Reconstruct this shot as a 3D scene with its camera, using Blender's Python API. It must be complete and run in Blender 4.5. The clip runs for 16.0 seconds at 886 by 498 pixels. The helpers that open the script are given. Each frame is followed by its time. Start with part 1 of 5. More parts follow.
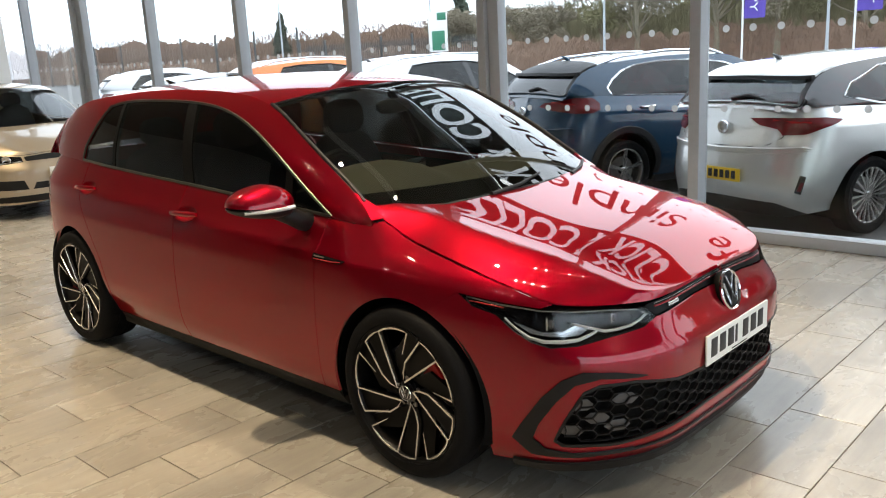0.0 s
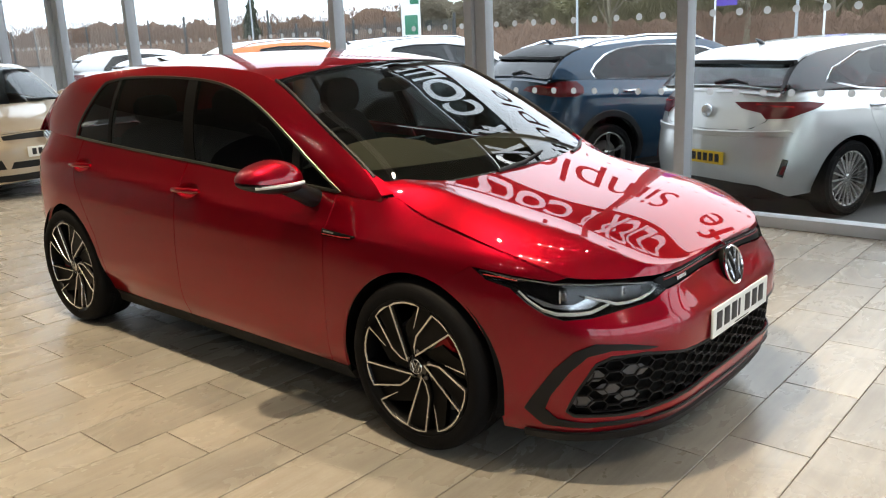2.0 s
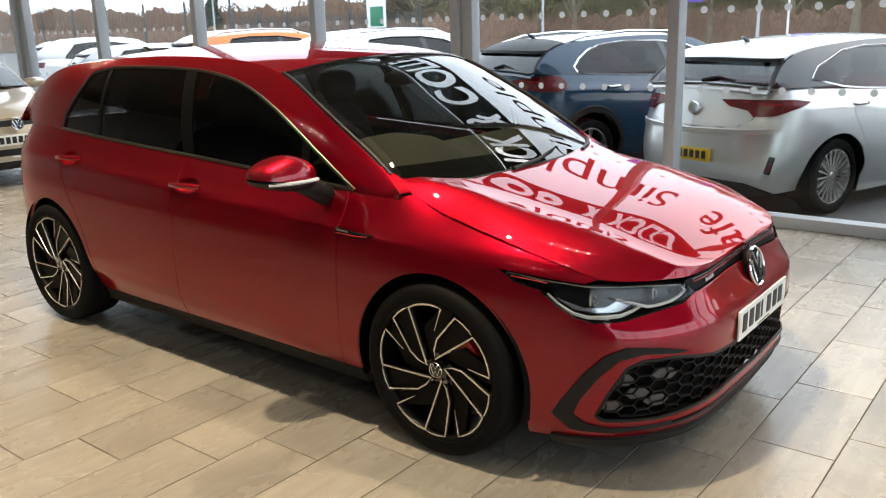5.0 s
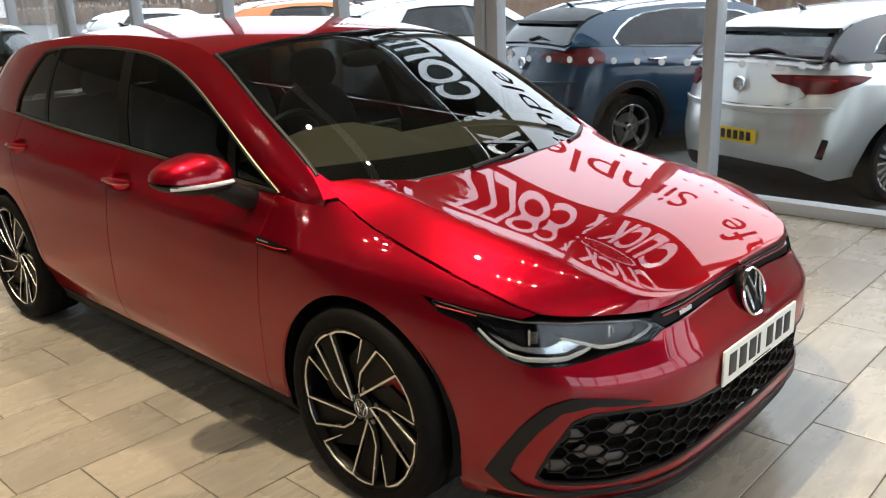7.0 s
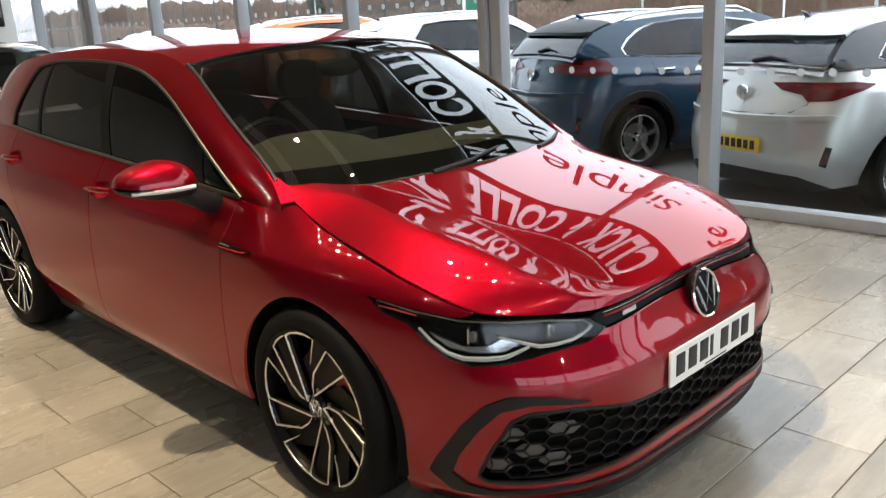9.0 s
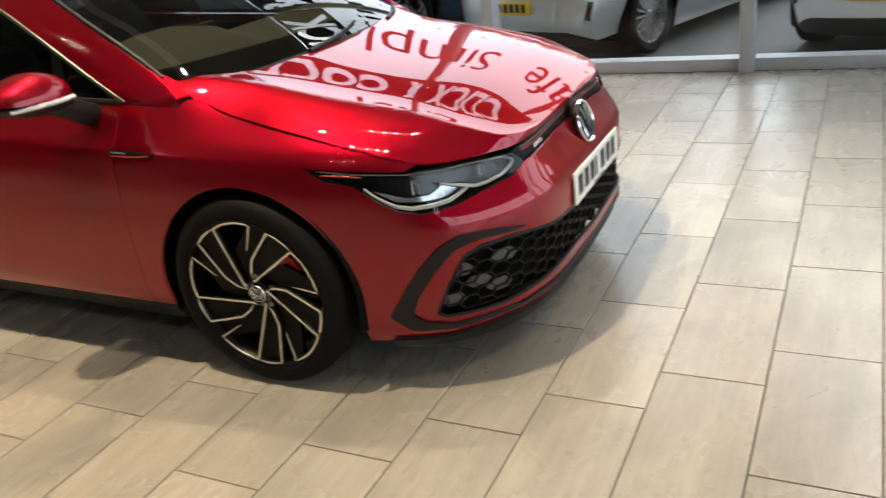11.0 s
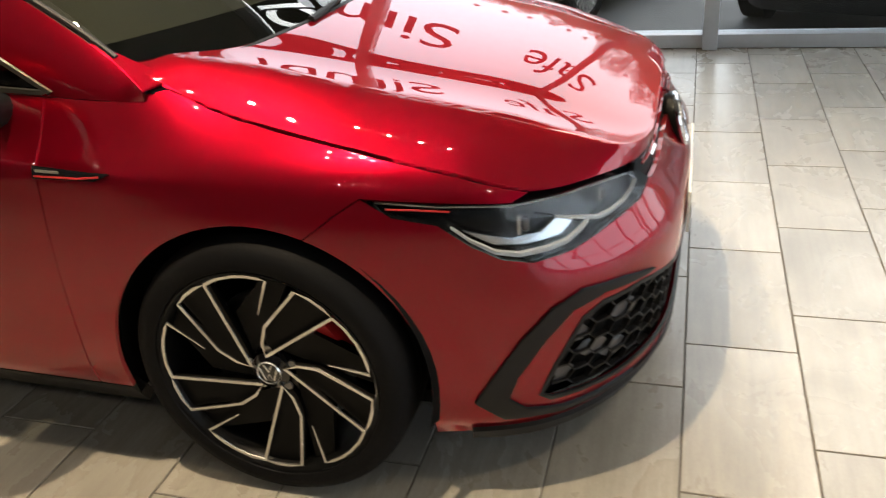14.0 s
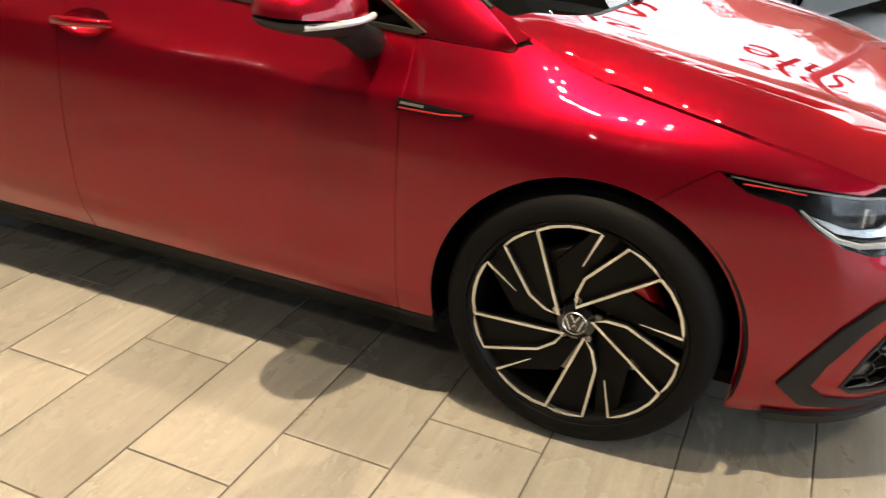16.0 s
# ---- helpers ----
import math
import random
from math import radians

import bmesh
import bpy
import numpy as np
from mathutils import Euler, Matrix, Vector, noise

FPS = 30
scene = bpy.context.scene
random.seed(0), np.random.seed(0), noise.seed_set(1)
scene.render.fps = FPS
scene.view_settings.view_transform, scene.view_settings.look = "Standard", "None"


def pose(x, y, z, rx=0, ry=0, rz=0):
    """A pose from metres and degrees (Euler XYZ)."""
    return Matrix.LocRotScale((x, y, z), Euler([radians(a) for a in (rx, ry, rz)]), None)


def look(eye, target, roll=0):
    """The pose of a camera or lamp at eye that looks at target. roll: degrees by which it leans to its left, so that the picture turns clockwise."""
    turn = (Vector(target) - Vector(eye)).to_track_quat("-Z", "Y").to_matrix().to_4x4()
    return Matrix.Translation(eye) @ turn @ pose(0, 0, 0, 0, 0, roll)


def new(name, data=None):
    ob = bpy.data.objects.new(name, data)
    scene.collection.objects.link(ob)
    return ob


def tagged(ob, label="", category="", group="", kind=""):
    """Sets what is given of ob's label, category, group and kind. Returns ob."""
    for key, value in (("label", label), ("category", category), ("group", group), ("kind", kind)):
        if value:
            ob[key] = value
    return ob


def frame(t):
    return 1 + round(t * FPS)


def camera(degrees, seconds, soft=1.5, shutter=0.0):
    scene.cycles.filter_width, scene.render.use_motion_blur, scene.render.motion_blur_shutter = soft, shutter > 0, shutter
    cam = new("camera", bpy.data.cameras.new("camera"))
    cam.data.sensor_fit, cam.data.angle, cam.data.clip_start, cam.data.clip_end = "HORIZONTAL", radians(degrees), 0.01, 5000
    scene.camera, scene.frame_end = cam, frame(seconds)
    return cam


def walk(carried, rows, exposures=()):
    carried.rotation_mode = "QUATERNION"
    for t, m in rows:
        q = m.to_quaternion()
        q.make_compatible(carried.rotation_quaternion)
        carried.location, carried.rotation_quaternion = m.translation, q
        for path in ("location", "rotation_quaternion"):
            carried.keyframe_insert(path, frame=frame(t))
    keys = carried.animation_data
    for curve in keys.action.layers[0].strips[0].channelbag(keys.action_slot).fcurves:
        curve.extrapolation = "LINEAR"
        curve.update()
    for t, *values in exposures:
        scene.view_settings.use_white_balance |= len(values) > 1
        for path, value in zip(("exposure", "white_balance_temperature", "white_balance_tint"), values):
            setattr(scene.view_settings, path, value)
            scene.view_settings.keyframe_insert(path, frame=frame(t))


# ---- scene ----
cam = camera(56.0, 16.0, soft=1.1, shutter=0.4)
PATH = [
    (0, (2.056, -2.792, 1.525), (0.725, -1.37, 1.067), -3.1),
    (0.5, (2.046, -2.776, 1.517), (0.724, -1.346, 1.059), -3.6),
    (1, (2.01, -2.793, 1.517), (0.697, -1.357, 1.054), -3.5),
    (1.5, (1.965, -2.873, 1.512), (0.67, -1.427, 1.031), -3.5),
    (2, (1.973, -2.923, 1.502), (0.7, -1.461, 1.008), -2.5),
    (2.5, (2.007, -2.888, 1.507), (0.73, -1.431, 1.012), -1.2),
    (3, (2.039, -2.808, 1.501), (0.735, -1.375, 1.001), 0.1),
    (3.5, (2.041, -2.78, 1.502), (0.714, -1.366, 1.015), 0.7),
    (4, (2.01, -2.789, 1.504), (0.685, -1.374, 1.011), 0.8),
    (4.5, (1.876, -2.89, 1.515), (0.616, -1.419, 1.016), -0.0),
    (5, (1.749, -2.988, 1.513), (0.55, -1.471, 0.999), -1.6),
    (5.2, (1.729, -2.994, 1.512), (0.543, -1.469, 0.995), -1.8),
    (7.3, (1.799, -2.208, 1.52), (0.436, -0.867, 0.936), -1.5),
    (7.5, (1.869, -2.153, 1.514), (0.465, -0.846, 0.946), -0.6),
    (8, (2.028, -2.051, 1.519), (0.563, -0.789, 1.006), 0.3),
    (8.2, (2.041, -2.02, 1.511), (0.58, -0.746, 1.018), -0.4),
    (10.3, (1.803, -2.576, 1.429), (0.561, -1.166, 0.742), -7.1),
    (10.5, (1.782, -2.596, 1.421), (0.552, -1.174, 0.738), -8.7),
    (11, (1.675, -2.651, 1.444), (0.798, -1.043, 0.64), -7.9),
    (11.5, (1.629, -2.644, 1.436), (0.856, -0.982, 0.636), -5.5),
    (12, (1.573, -2.51, 1.393), (0.822, -0.83, 0.609), -6.3),
    (12.5, (1.508, -2.319, 1.394), (0.756, -0.66, 0.568), -7.2),
    (13, (1.283, -2.229, 1.369), (0.619, -0.586, 0.443), -6.6),
    (13.5, (1.056, -2.215, 1.376), (0.479, -0.541, 0.446), -6.1),
    (14, (0.847, -2.164, 1.368), (0.303, -0.465, 0.464), -4.7),
    (14.5, (0.645, -2.105, 1.358), (0.047, -0.427, 0.448), -3.1),
    (15, (0.58, -2.194, 1.371), (-0.095, -0.562, 0.431), -1.7),
    (15.5, (0.552, -2.377, 1.357), (-0.177, -0.753, 0.446), -0.9),
    (16, (0.38, -2.479, 1.335), (-0.338, -0.839, 0.444), 1.7),
]
walk(cam, [(t, look(eye, target, roll)) for t, eye, target, roll in PATH], exposures=[(0.0, 0.24), (8.2, 0.26), (11.0, 0.30), (13.0, 0.30), (14.0, 0.32), (15.0, 0.70), (16.0, 0.82)])

# ---- light ----
world = bpy.data.worlds.new("overcast_sky")
scene.world = world
world.use_nodes = True
wn, wl = world.node_tree.nodes, world.node_tree.links
sky = wn.new("ShaderNodeTexSky")
sky.sky_type, sky.sun_disc = "NISHITA", False
sky.sun_elevation, sky.sun_rotation, sky.dust_density, sky.air_density = radians(38), radians(20), 4.0, 1.5
cloud = wn.new("ShaderNodeMix")
cloud.data_type = "RGBA"
cloud.inputs[0].default_value = 0.85
cloud.inputs[7].default_value = (10.5, 11.4, 13.1, 1)
wl.new(sky.outputs[0], cloud.inputs[6])
wl.new(cloud.outputs[2], wn["Background"].inputs[0])
wn["Background"].inputs[1].default_value = 0.24

sun = new("sun", bpy.data.lights.new("sun", "SUN"))
sun.data.energy, sun.data.angle, sun.data.color = 0.6, radians(25), (1, 0.97, 0.93)
sun.matrix_world = look((3, 12, 12), (0, 0, 0))

# ---- materials ----
def material(name, colour, rough=0.5, metal=0.0, coat=0.0, vary=0.08, grain=60.0, bump=0.0, streak=None, spec=0.5):
    """A Principled material with two scales of variation in its colour and roughness."""
    m = bpy.data.materials.new(name)
    m.use_nodes = True
    n, l = m.node_tree.nodes, m.node_tree.links
    p = n["Principled BSDF"]
    p.inputs["Metallic"].default_value = metal
    p.inputs["Coat Weight"].default_value = coat
    p.inputs["Coat Roughness"].default_value = 0.012
    p.inputs["Coat IOR"].default_value = 1.52
    p.inputs["Specular IOR Level"].default_value = spec
    where = n.new("ShaderNodeTexCoord")
    scale = n.new("ShaderNodeMapping")
    scale.inputs["Scale"].default_value = streak or (1, 1, 1)
    l.new(where.outputs["Object"], scale.inputs["Vector"])
    big, small = n.new("ShaderNodeTexNoise"), n.new("ShaderNodeTexNoise")
    big.inputs["Scale"].default_value, big.inputs["Detail"].default_value = grain / 14, 4
    small.inputs["Scale"].default_value, small.inputs["Detail"].default_value = grain, 5
    both = n.new("ShaderNodeMath")
    both.operation = "ADD"
    for k, t in enumerate((big, small)):
        l.new(scale.outputs[0], t.inputs["Vector"])
        l.new(t.outputs[0], both.inputs[k])
    ramp = n.new("ShaderNodeMapRange")
    ramp.inputs[1].default_value, ramp.inputs[2].default_value = 0.6, 1.4
    ramp.inputs[3].default_value, ramp.inputs[4].default_value = 1 - vary, 1 + vary
    l.new(both.outputs[0], ramp.inputs[0])
    tint = n.new("ShaderNodeVectorMath")
    tint.operation = "SCALE"
    tint.inputs[0].default_value = colour
    l.new(ramp.outputs[0], tint.inputs["Scale"])
    l.new(tint.outputs[0], p.inputs["Base Color"])
    rr = n.new("ShaderNodeMath")
    rr.operation = "MULTIPLY"
    rr.inputs[1].default_value = rough
    l.new(ramp.outputs[0], rr.inputs[0])
    l.new(rr.outputs[0], p.inputs["Roughness"])
    if bump:
        b = n.new("ShaderNodeBump")
        b.inputs["Strength"].default_value, b.inputs["Distance"].default_value = bump, 0.01
        l.new(both.outputs[0], b.inputs["Height"])
        l.new(b.outputs[0], p.inputs["Normal"])
    return m


def clear(name, tint, base=0.04, rough=0.0):
    """A thin clear pane: it lets light through and mirrors more at a slant."""
    m = bpy.data.materials.new(name)
    m.use_nodes = True
    n, l = m.node_tree.nodes, m.node_tree.links
    n.remove(n["Principled BSDF"])
    t, g, f, x = n.new("ShaderNodeBsdfTransparent"), n.new("ShaderNodeBsdfGlossy"), n.new("ShaderNodeLayerWeight"), n.new("ShaderNodeMixShader")
    t.inputs[0].default_value = (*tint, 1)
    g.inputs["Roughness"].default_value = rough
    f.inputs[0].default_value = 0.5
    p, r = n.new("ShaderNodeMath"), n.new("ShaderNodeMapRange")
    p.operation = "POWER"
    p.inputs[1].default_value = 4.0
    l.new(f.outputs["Facing"], p.inputs[0])
    l.new(p.outputs[0], r.inputs[0])
    r.inputs[3].default_value = base
    l.new(r.outputs[0], x.inputs[0])
    l.new(t.outputs[0], x.inputs[1])
    l.new(g.outputs[0], x.inputs[2])
    l.new(x.outputs[0], n["Material Output"].inputs[0])
    return m


def glow(name, colour, strength):
    m = bpy.data.materials.new(name)
    m.use_nodes = True
    p = m.node_tree.nodes["Principled BSDF"]
    p.inputs["Emission Color"].default_value = (*colour, 1)
    p.inputs["Emission Strength"].default_value = strength
    return m


def frosted(name, colour):
    """White film that lets daylight glow through."""
    m = bpy.data.materials.new(name)
    m.use_nodes = True
    n, l = m.node_tree.nodes, m.node_tree.links
    n.remove(n["Principled BSDF"])
    d, t, x = n.new("ShaderNodeBsdfDiffuse"), n.new("ShaderNodeBsdfTranslucent"), n.new("ShaderNodeMixShader")
    d.inputs[0].default_value = t.inputs[0].default_value = (*colour, 1)
    l.new(d.outputs[0], x.inputs[1])
    l.new(t.outputs[0], x.inputs[2])
    l.new(x.outputs[0], n["Material Output"].inputs[0])
    return m


RED = material("red_metallic_paint", (0.26, 0.0012, 0.012), 0.36, 0.82, 1.0, 0.03, 300, spec=0.1)
RED.node_tree.nodes["Principled BSDF"].inputs["Specular Tint"].default_value = (1.0, 0.12, 0.14, 1)
BLACK = material("black_plastic", (0.009, 0.009, 0.010), 0.5, vary=0.15, grain=200, bump=0.03, spec=0.3)
GLOSS = material("gloss_black", (0.006, 0.006, 0.007), 0.12, coat=0.6, vary=0.05)
DARK = material("dark_cavity", (0.004, 0.004, 0.004), 0.9, vary=0.1, spec=0.1)
RUBBER = material("tyre_rubber", (0.005, 0.005, 0.0055), 0.7, vary=0.2, grain=90, bump=0.05, spec=0.12)
CHROME = material("chrome", (0.75, 0.76, 0.78), 0.09, 1.0, vary=0.04)
ALLOY = material("machined_alloy", (0.72, 0.71, 0.69), 0.26, 1.0, vary=0.06, grain=150)
STEEL = material("brake_steel", (0.35, 0.34, 0.33), 0.35, 1.0, vary=0.1, grain=120)
CALIPER = material("red_caliper_paint", (0.45, 0.01, 0.015), 0.35, vary=0.1)
LAMPGREY = material("lamp_reflector", (0.62, 0.64, 0.66), 0.18, 0.8, vary=0.08)
DRL = material("clear_white_light_guide", (0.62, 0.64, 0.66), 0.25, 0.2, vary=0.06, coat=0.5)
SEAT = material("seat_cloth", (0.03, 0.031, 0.036), 0.85, vary=0.2, grain=200, bump=0.08)
DASH = material("dashboard_plastic", (0.085, 0.077, 0.056), 0.75, vary=0.1, grain=150, bump=0.05)
PLATE = material("white_plate", (0.82, 0.84, 0.80), 0.3, vary=0.03)
YPLATE = material("yellow_plate", (0.75, 0.5, 0.03), 0.35, vary=0.04)
INK = material("black_ink", (0.012, 0.012, 0.012), 0.5, vary=0.05)
SCREEN = clear("windscreen_glass", (0.45, 0.49, 0.46), 0.07)
CARGLASS = clear("clear_car_glass", (0.72, 0.80, 0.77), 0.07)
TINT = clear("tinted_glass", (0.13, 0.14, 0.145), 0.045)
PANE = clear("window_pane", (0.95, 0.97, 0.96), 0.02)
LENS = clear("lamp_lens", (0.93, 0.95, 0.96), 0.03)
REDLENS = material("red_lamp_lens", (0.10, 0.003, 0.005), 0.22, coat=0.0, vary=0.1, grain=90, spec=0.35)
REDBAND = material("bright_red_lamp_band", (0.42, 0.012, 0.014), 0.25, vary=0.1, grain=90)
FRAME = material("grey_window_frame", (0.42, 0.45, 0.48), 0.4, vary=0.05, grain=30)
CEIL = material("ceiling_grey", (0.24, 0.24, 0.235), 0.85, vary=0.03, grain=20)
WALLM = material("white_wall", (0.75, 0.75, 0.73), 0.8, vary=0.03, grain=15, bump=0.02)
GREYWALL = material("grey_wall", (0.38, 0.375, 0.37), 0.8, vary=0.05, grain=15, bump=0.02)
CHARCOAL = material("charcoal_wall", (0.10, 0.10, 0.105), 0.75, vary=0.08, grain=15, bump=0.02)
TARMAC = material("tarmac", (0.085, 0.085, 0.083), 0.75, vary=0.3, grain=120, bump=0.25)
# ---- shapes ----
def curve(keys):
    """A smooth line through keys (s, value, ...): a natural cubic spline."""
    k = np.array(keys, float)
    s, v = k[:, 0], k[:, 1:]
    n, h = len(s), np.diff(k[:, 0])
    a, b = np.eye(n), np.zeros_like(v)
    for i in range(1, n - 1):
        a[i, i - 1 : i + 2] = h[i - 1], 2 * (h[i - 1] + h[i]), h[i]
        b[i] = 6 * ((v[i + 1] - v[i]) / h[i] - (v[i] - v[i - 1]) / h[i - 1])
    m = np.linalg.solve(a, b)

    def at(x):
        x = min(max(x, s[0]), s[-1])
        i = min(max(int(np.searchsorted(s, x)) - 1, 0), n - 2)
        p, q, g = s[i + 1] - x, x - s[i], h[i]
        r = (m[i] * p**3 + m[i + 1] * q**3) / (6 * g) + (v[i] / g - m[i] * g / 6) * p + (v[i + 1] / g - m[i + 1] * g / 6) * q
        return float(r[0]) if len(r) == 1 else r

    return at


def bend(keys):
    """A line through keys (s, value) that keeps its corners: monotone cubic."""
    s, v = np.array(keys, float).T
    h, d = np.diff(s), np.diff(v) / np.diff(s)
    m = np.r_[d[0], np.where(d[1:] * d[:-1] > 0, 2 * d[1:] * d[:-1] / (d[1:] + d[:-1] + 1e-12), 0), d[-1]]

    def at(x):
        x = min(max(x, s[0]), s[-1])
        i = min(max(int(np.searchsorted(s, x)) - 1, 0), len(s) - 2)
        t, g = (x - s[i]) / h[i], h[i]
        return float((2 * t**3 - 3 * t**2 + 1) * v[i] + (t**3 - 2 * t**2 + t) * g * m[i] + (3 * t**2 - 2 * t**3) * v[i + 1] + (t**3 - t**2) * g * m[i + 1])

    return at


class Shape:
    """The skin of a car: x ahead from the front axle, z up, the car's right side at minus y."""

    def __init__(self, plan, nose, flank, tail, crease, belt, top, bonnet, rail, crown, bow, slope=((0, 0), (0.5, 0.5), (1, 1)), crest=((-1, 0.735), (1, 0.735)), haunch=None):
        self.plan, self.nose, self.flank, self.tail = curve(plan), bend(nose), bend(flank), bend(tail)
        self.haunch = bend(haunch) if haunch else self.flank
        self.crease, self.belt, self.top, self.bonnet = crease, bend(belt), bend(top), curve(bonnet)
        self.rail, self.crown, self.bow = curve(rail), bend(crown), bend(bow)
        self.crest, self.across = bend(crest), np.linspace(0, 1, 2001)
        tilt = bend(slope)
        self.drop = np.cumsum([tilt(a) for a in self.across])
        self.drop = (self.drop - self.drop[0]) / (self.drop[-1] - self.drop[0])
        # calm: the left half's fold, weakened only to shape the reflection on it.
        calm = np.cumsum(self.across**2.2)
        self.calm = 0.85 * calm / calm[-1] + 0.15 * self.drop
        us = np.linspace(0, 1, 601)
        self.us, self.pl = us, np.array([self.plan(u) for u in us])
        e = [self.wall(u, self.top(u)) for u in us if u < 0.52]
        self.ex, self.ey, self.ez = (np.array([p[n] for p in e])[::-1] for n in range(3))

    def u_at_x(self, x):
        return float(np.interp(-x, -self.pl[:, 0], self.us))

    def wall(self, u, z, proud=0.0):
        """The skin's lower part at u round the plan (0: nose, 1: tail) and the height z."""
        p, e = self.plan(u), 2e-3
        t = self.plan(min(u + e, 1)) - self.plan(max(u - e, 0))
        n = np.array([-t[1], t[0]]) / (np.hypot(t[0], t[1]) + 1e-9)
        if u < e or u > 1 - e:
            n = np.array([1.0 if u < 0.5 else -1.0, 0.0])
        f, r = (min(max((s * n[0] - 0.2) / 0.7, 0), 1) for s in (1, -1))
        f, r = f * f * (3 - 2 * f), r * r * (3 - 2 * r)
        w = min(max((p[0] + 0.32) / 0.36, 0), 1)
        w, h = w * w * (3 - 2 * w), z - self.crease(p[0])
        d = f * self.nose(z) + r * self.tail(z) + (1 - f - r) * ((1 - w) * self.flank(h) + w * self.haunch(h)) - proud
        q = p - n * d
        return Vector((q[0], min(q[1], 0.0), z))

    def deck(self, x, r, proud=0.0):
        """The bonnet: x, and r across from -1 (the car's right edge) to 1."""
        y, ze, zc, a = np.interp(x, self.ex, self.ey), np.interp(x, self.ex, self.ez), self.bonnet(x), abs(r)
        c = self.crest(x)
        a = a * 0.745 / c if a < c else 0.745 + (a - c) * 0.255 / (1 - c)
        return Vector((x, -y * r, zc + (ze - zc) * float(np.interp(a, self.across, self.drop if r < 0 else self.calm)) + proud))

    def roof(self, s, r, proud=0.0):
        """Windscreen, roof and tailgate: s along the rail, r across from -1 to 1."""
        (x, y, z), a = self.rail(s), abs(r)
        return Vector((x + self.bow(s) * (1 - a * a), -y * r, z + self.crown(s) * (1 - a**2.4) + proud))

    def side(self, s, q, proud=0.0):
        """From the belt (q 0) to the rail (q 1), at s along the rail."""
        x, y, z = self.rail(s)
        zb = self.belt(x)
        yb = self.wall(self.u_at_x(x), zb)[1]
        swell = 0.03 * 4 * q * (1 - q) * min(1.0, max(z - zb, 0) / 0.35)
        return Vector((x, yb + (y - yb) * q - swell - proud, zb + (z - zb) * q))


HATCH = Shape(
    plan=[(0, 0.866, 0), (0.06, 0.858, -0.24), (0.12, 0.826, -0.466), (0.17, 0.733, -0.64), (0.22, 0.595, -0.762), (0.28, 0.385, -0.838), (0.36, 0.08, -0.885),
          (0.45, -0.5, -0.893), (0.60, -1.6, -0.896), (0.74, -2.63, -0.88), (0.82, -3.03, -0.815), (0.88, -3.24, -0.69), (0.94, -3.36, -0.43), (1, -3.4, 0)],
    nose=[(0.1, 0.09), (0.16, 0.055), (0.22, 0.022), (0.3, 0.012), (0.42, 0.004), (0.5, 0.0), (0.545, 0.004), (0.575, 0.021), (0.63, 0.052), (0.7, 0.080), (0.76, 0.13), (0.95, 0.33)],
    flank=[(-0.68, 0.078), (-0.6, 0.045), (-0.52, 0.014), (-0.45, 0.003), (-0.3, 0.0), (-0.15, 0.006), (-0.05, 0.017), (-0.014, 0.022), (0.0, 0.027), (0.014, 0.038), (0.04, 0.058), (0.125, 0.110), (0.25, 0.21)],
    haunch=[(-0.68, 0.078), (-0.6, 0.045), (-0.52, 0.014), (-0.45, 0.003), (-0.3, 0.0), (-0.15, 0.006), (-0.09, 0.012), (-0.05, 0.020), (-0.02, 0.029), (0.01, 0.044), (0.035, 0.066), (0.06, 0.097), (0.09, 0.141), (0.125, 0.197), (0.25, 0.41)],
    tail=[(0.1, 0.1), (0.3, 0.02), (0.5, 0), (0.7, 0.02), (0.9, 0.08), (1.1, 0.16)],
    crease=lambda x: 0.772 - 0.0535 * x,
    belt=[(-3.4, 1.08), (-2.64, 1.045), (-2.0, 1.008), (-1.2, 0.965), (-0.41, 0.918), (0.5, 0.87)],
    top=[(0, 0.712), (0.05, 0.704), (0.09, 0.696), (0.13, 0.691), (0.17, 0.70), (0.215, 0.717), (0.263, 0.769), (0.31, 0.808), (0.35, 0.838), (0.38, 0.868), (0.400, 0.910), (0.412, 0.952), (0.425, 0.985), (0.55, 0.995)],
    bonnet=[(-0.5, 1.000), (-0.3, 0.984), (-0.12, 0.962), (0, 0.940), (0.3, 0.884), (0.6, 0.806), (0.79, 0.712)],
    rail=[(-0.4, -0.20, -0.782, 0.912), (0, -0.298, -0.74, 0.982), (0.7, -0.553, -0.711, 1.139), (1.3, -0.748, -0.681, 1.246), (2, -0.945, -0.646, 1.341), (3, -1.3, -0.622, 1.402), (4, -1.9, -0.61, 1.415),
          (5, -2.5, -0.605, 1.385), (6, -2.95, -0.60, 1.31), (7, -3.19, -0.65, 1.12), (8, -3.285, -0.68, 0.985)],
    crown=[(-0.4, 0.02), (0, 0.022), (1, 0.04), (2, 0.055), (4, 0.048), (6, 0.045), (8, 0.03)],
    bow=[(-0.4, 0.16), (0, 0.16), (1, 0.13), (2, 0.09), (2.6, 0.02), (3, 0), (8, 0)],
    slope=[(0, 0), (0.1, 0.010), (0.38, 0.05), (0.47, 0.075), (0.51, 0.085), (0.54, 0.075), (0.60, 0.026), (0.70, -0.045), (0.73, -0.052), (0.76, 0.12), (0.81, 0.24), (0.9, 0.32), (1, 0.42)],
    crest=[(-0.3, 0.87), (-0.2, 0.85), (-0.04, 0.78), (0.15, 0.76), (0.5, 0.73), (0.61, 0.79), (0.72, 0.93)],
)

# ---- building helpers ----
from mathutils.geometry import delaunay_2d_cdt


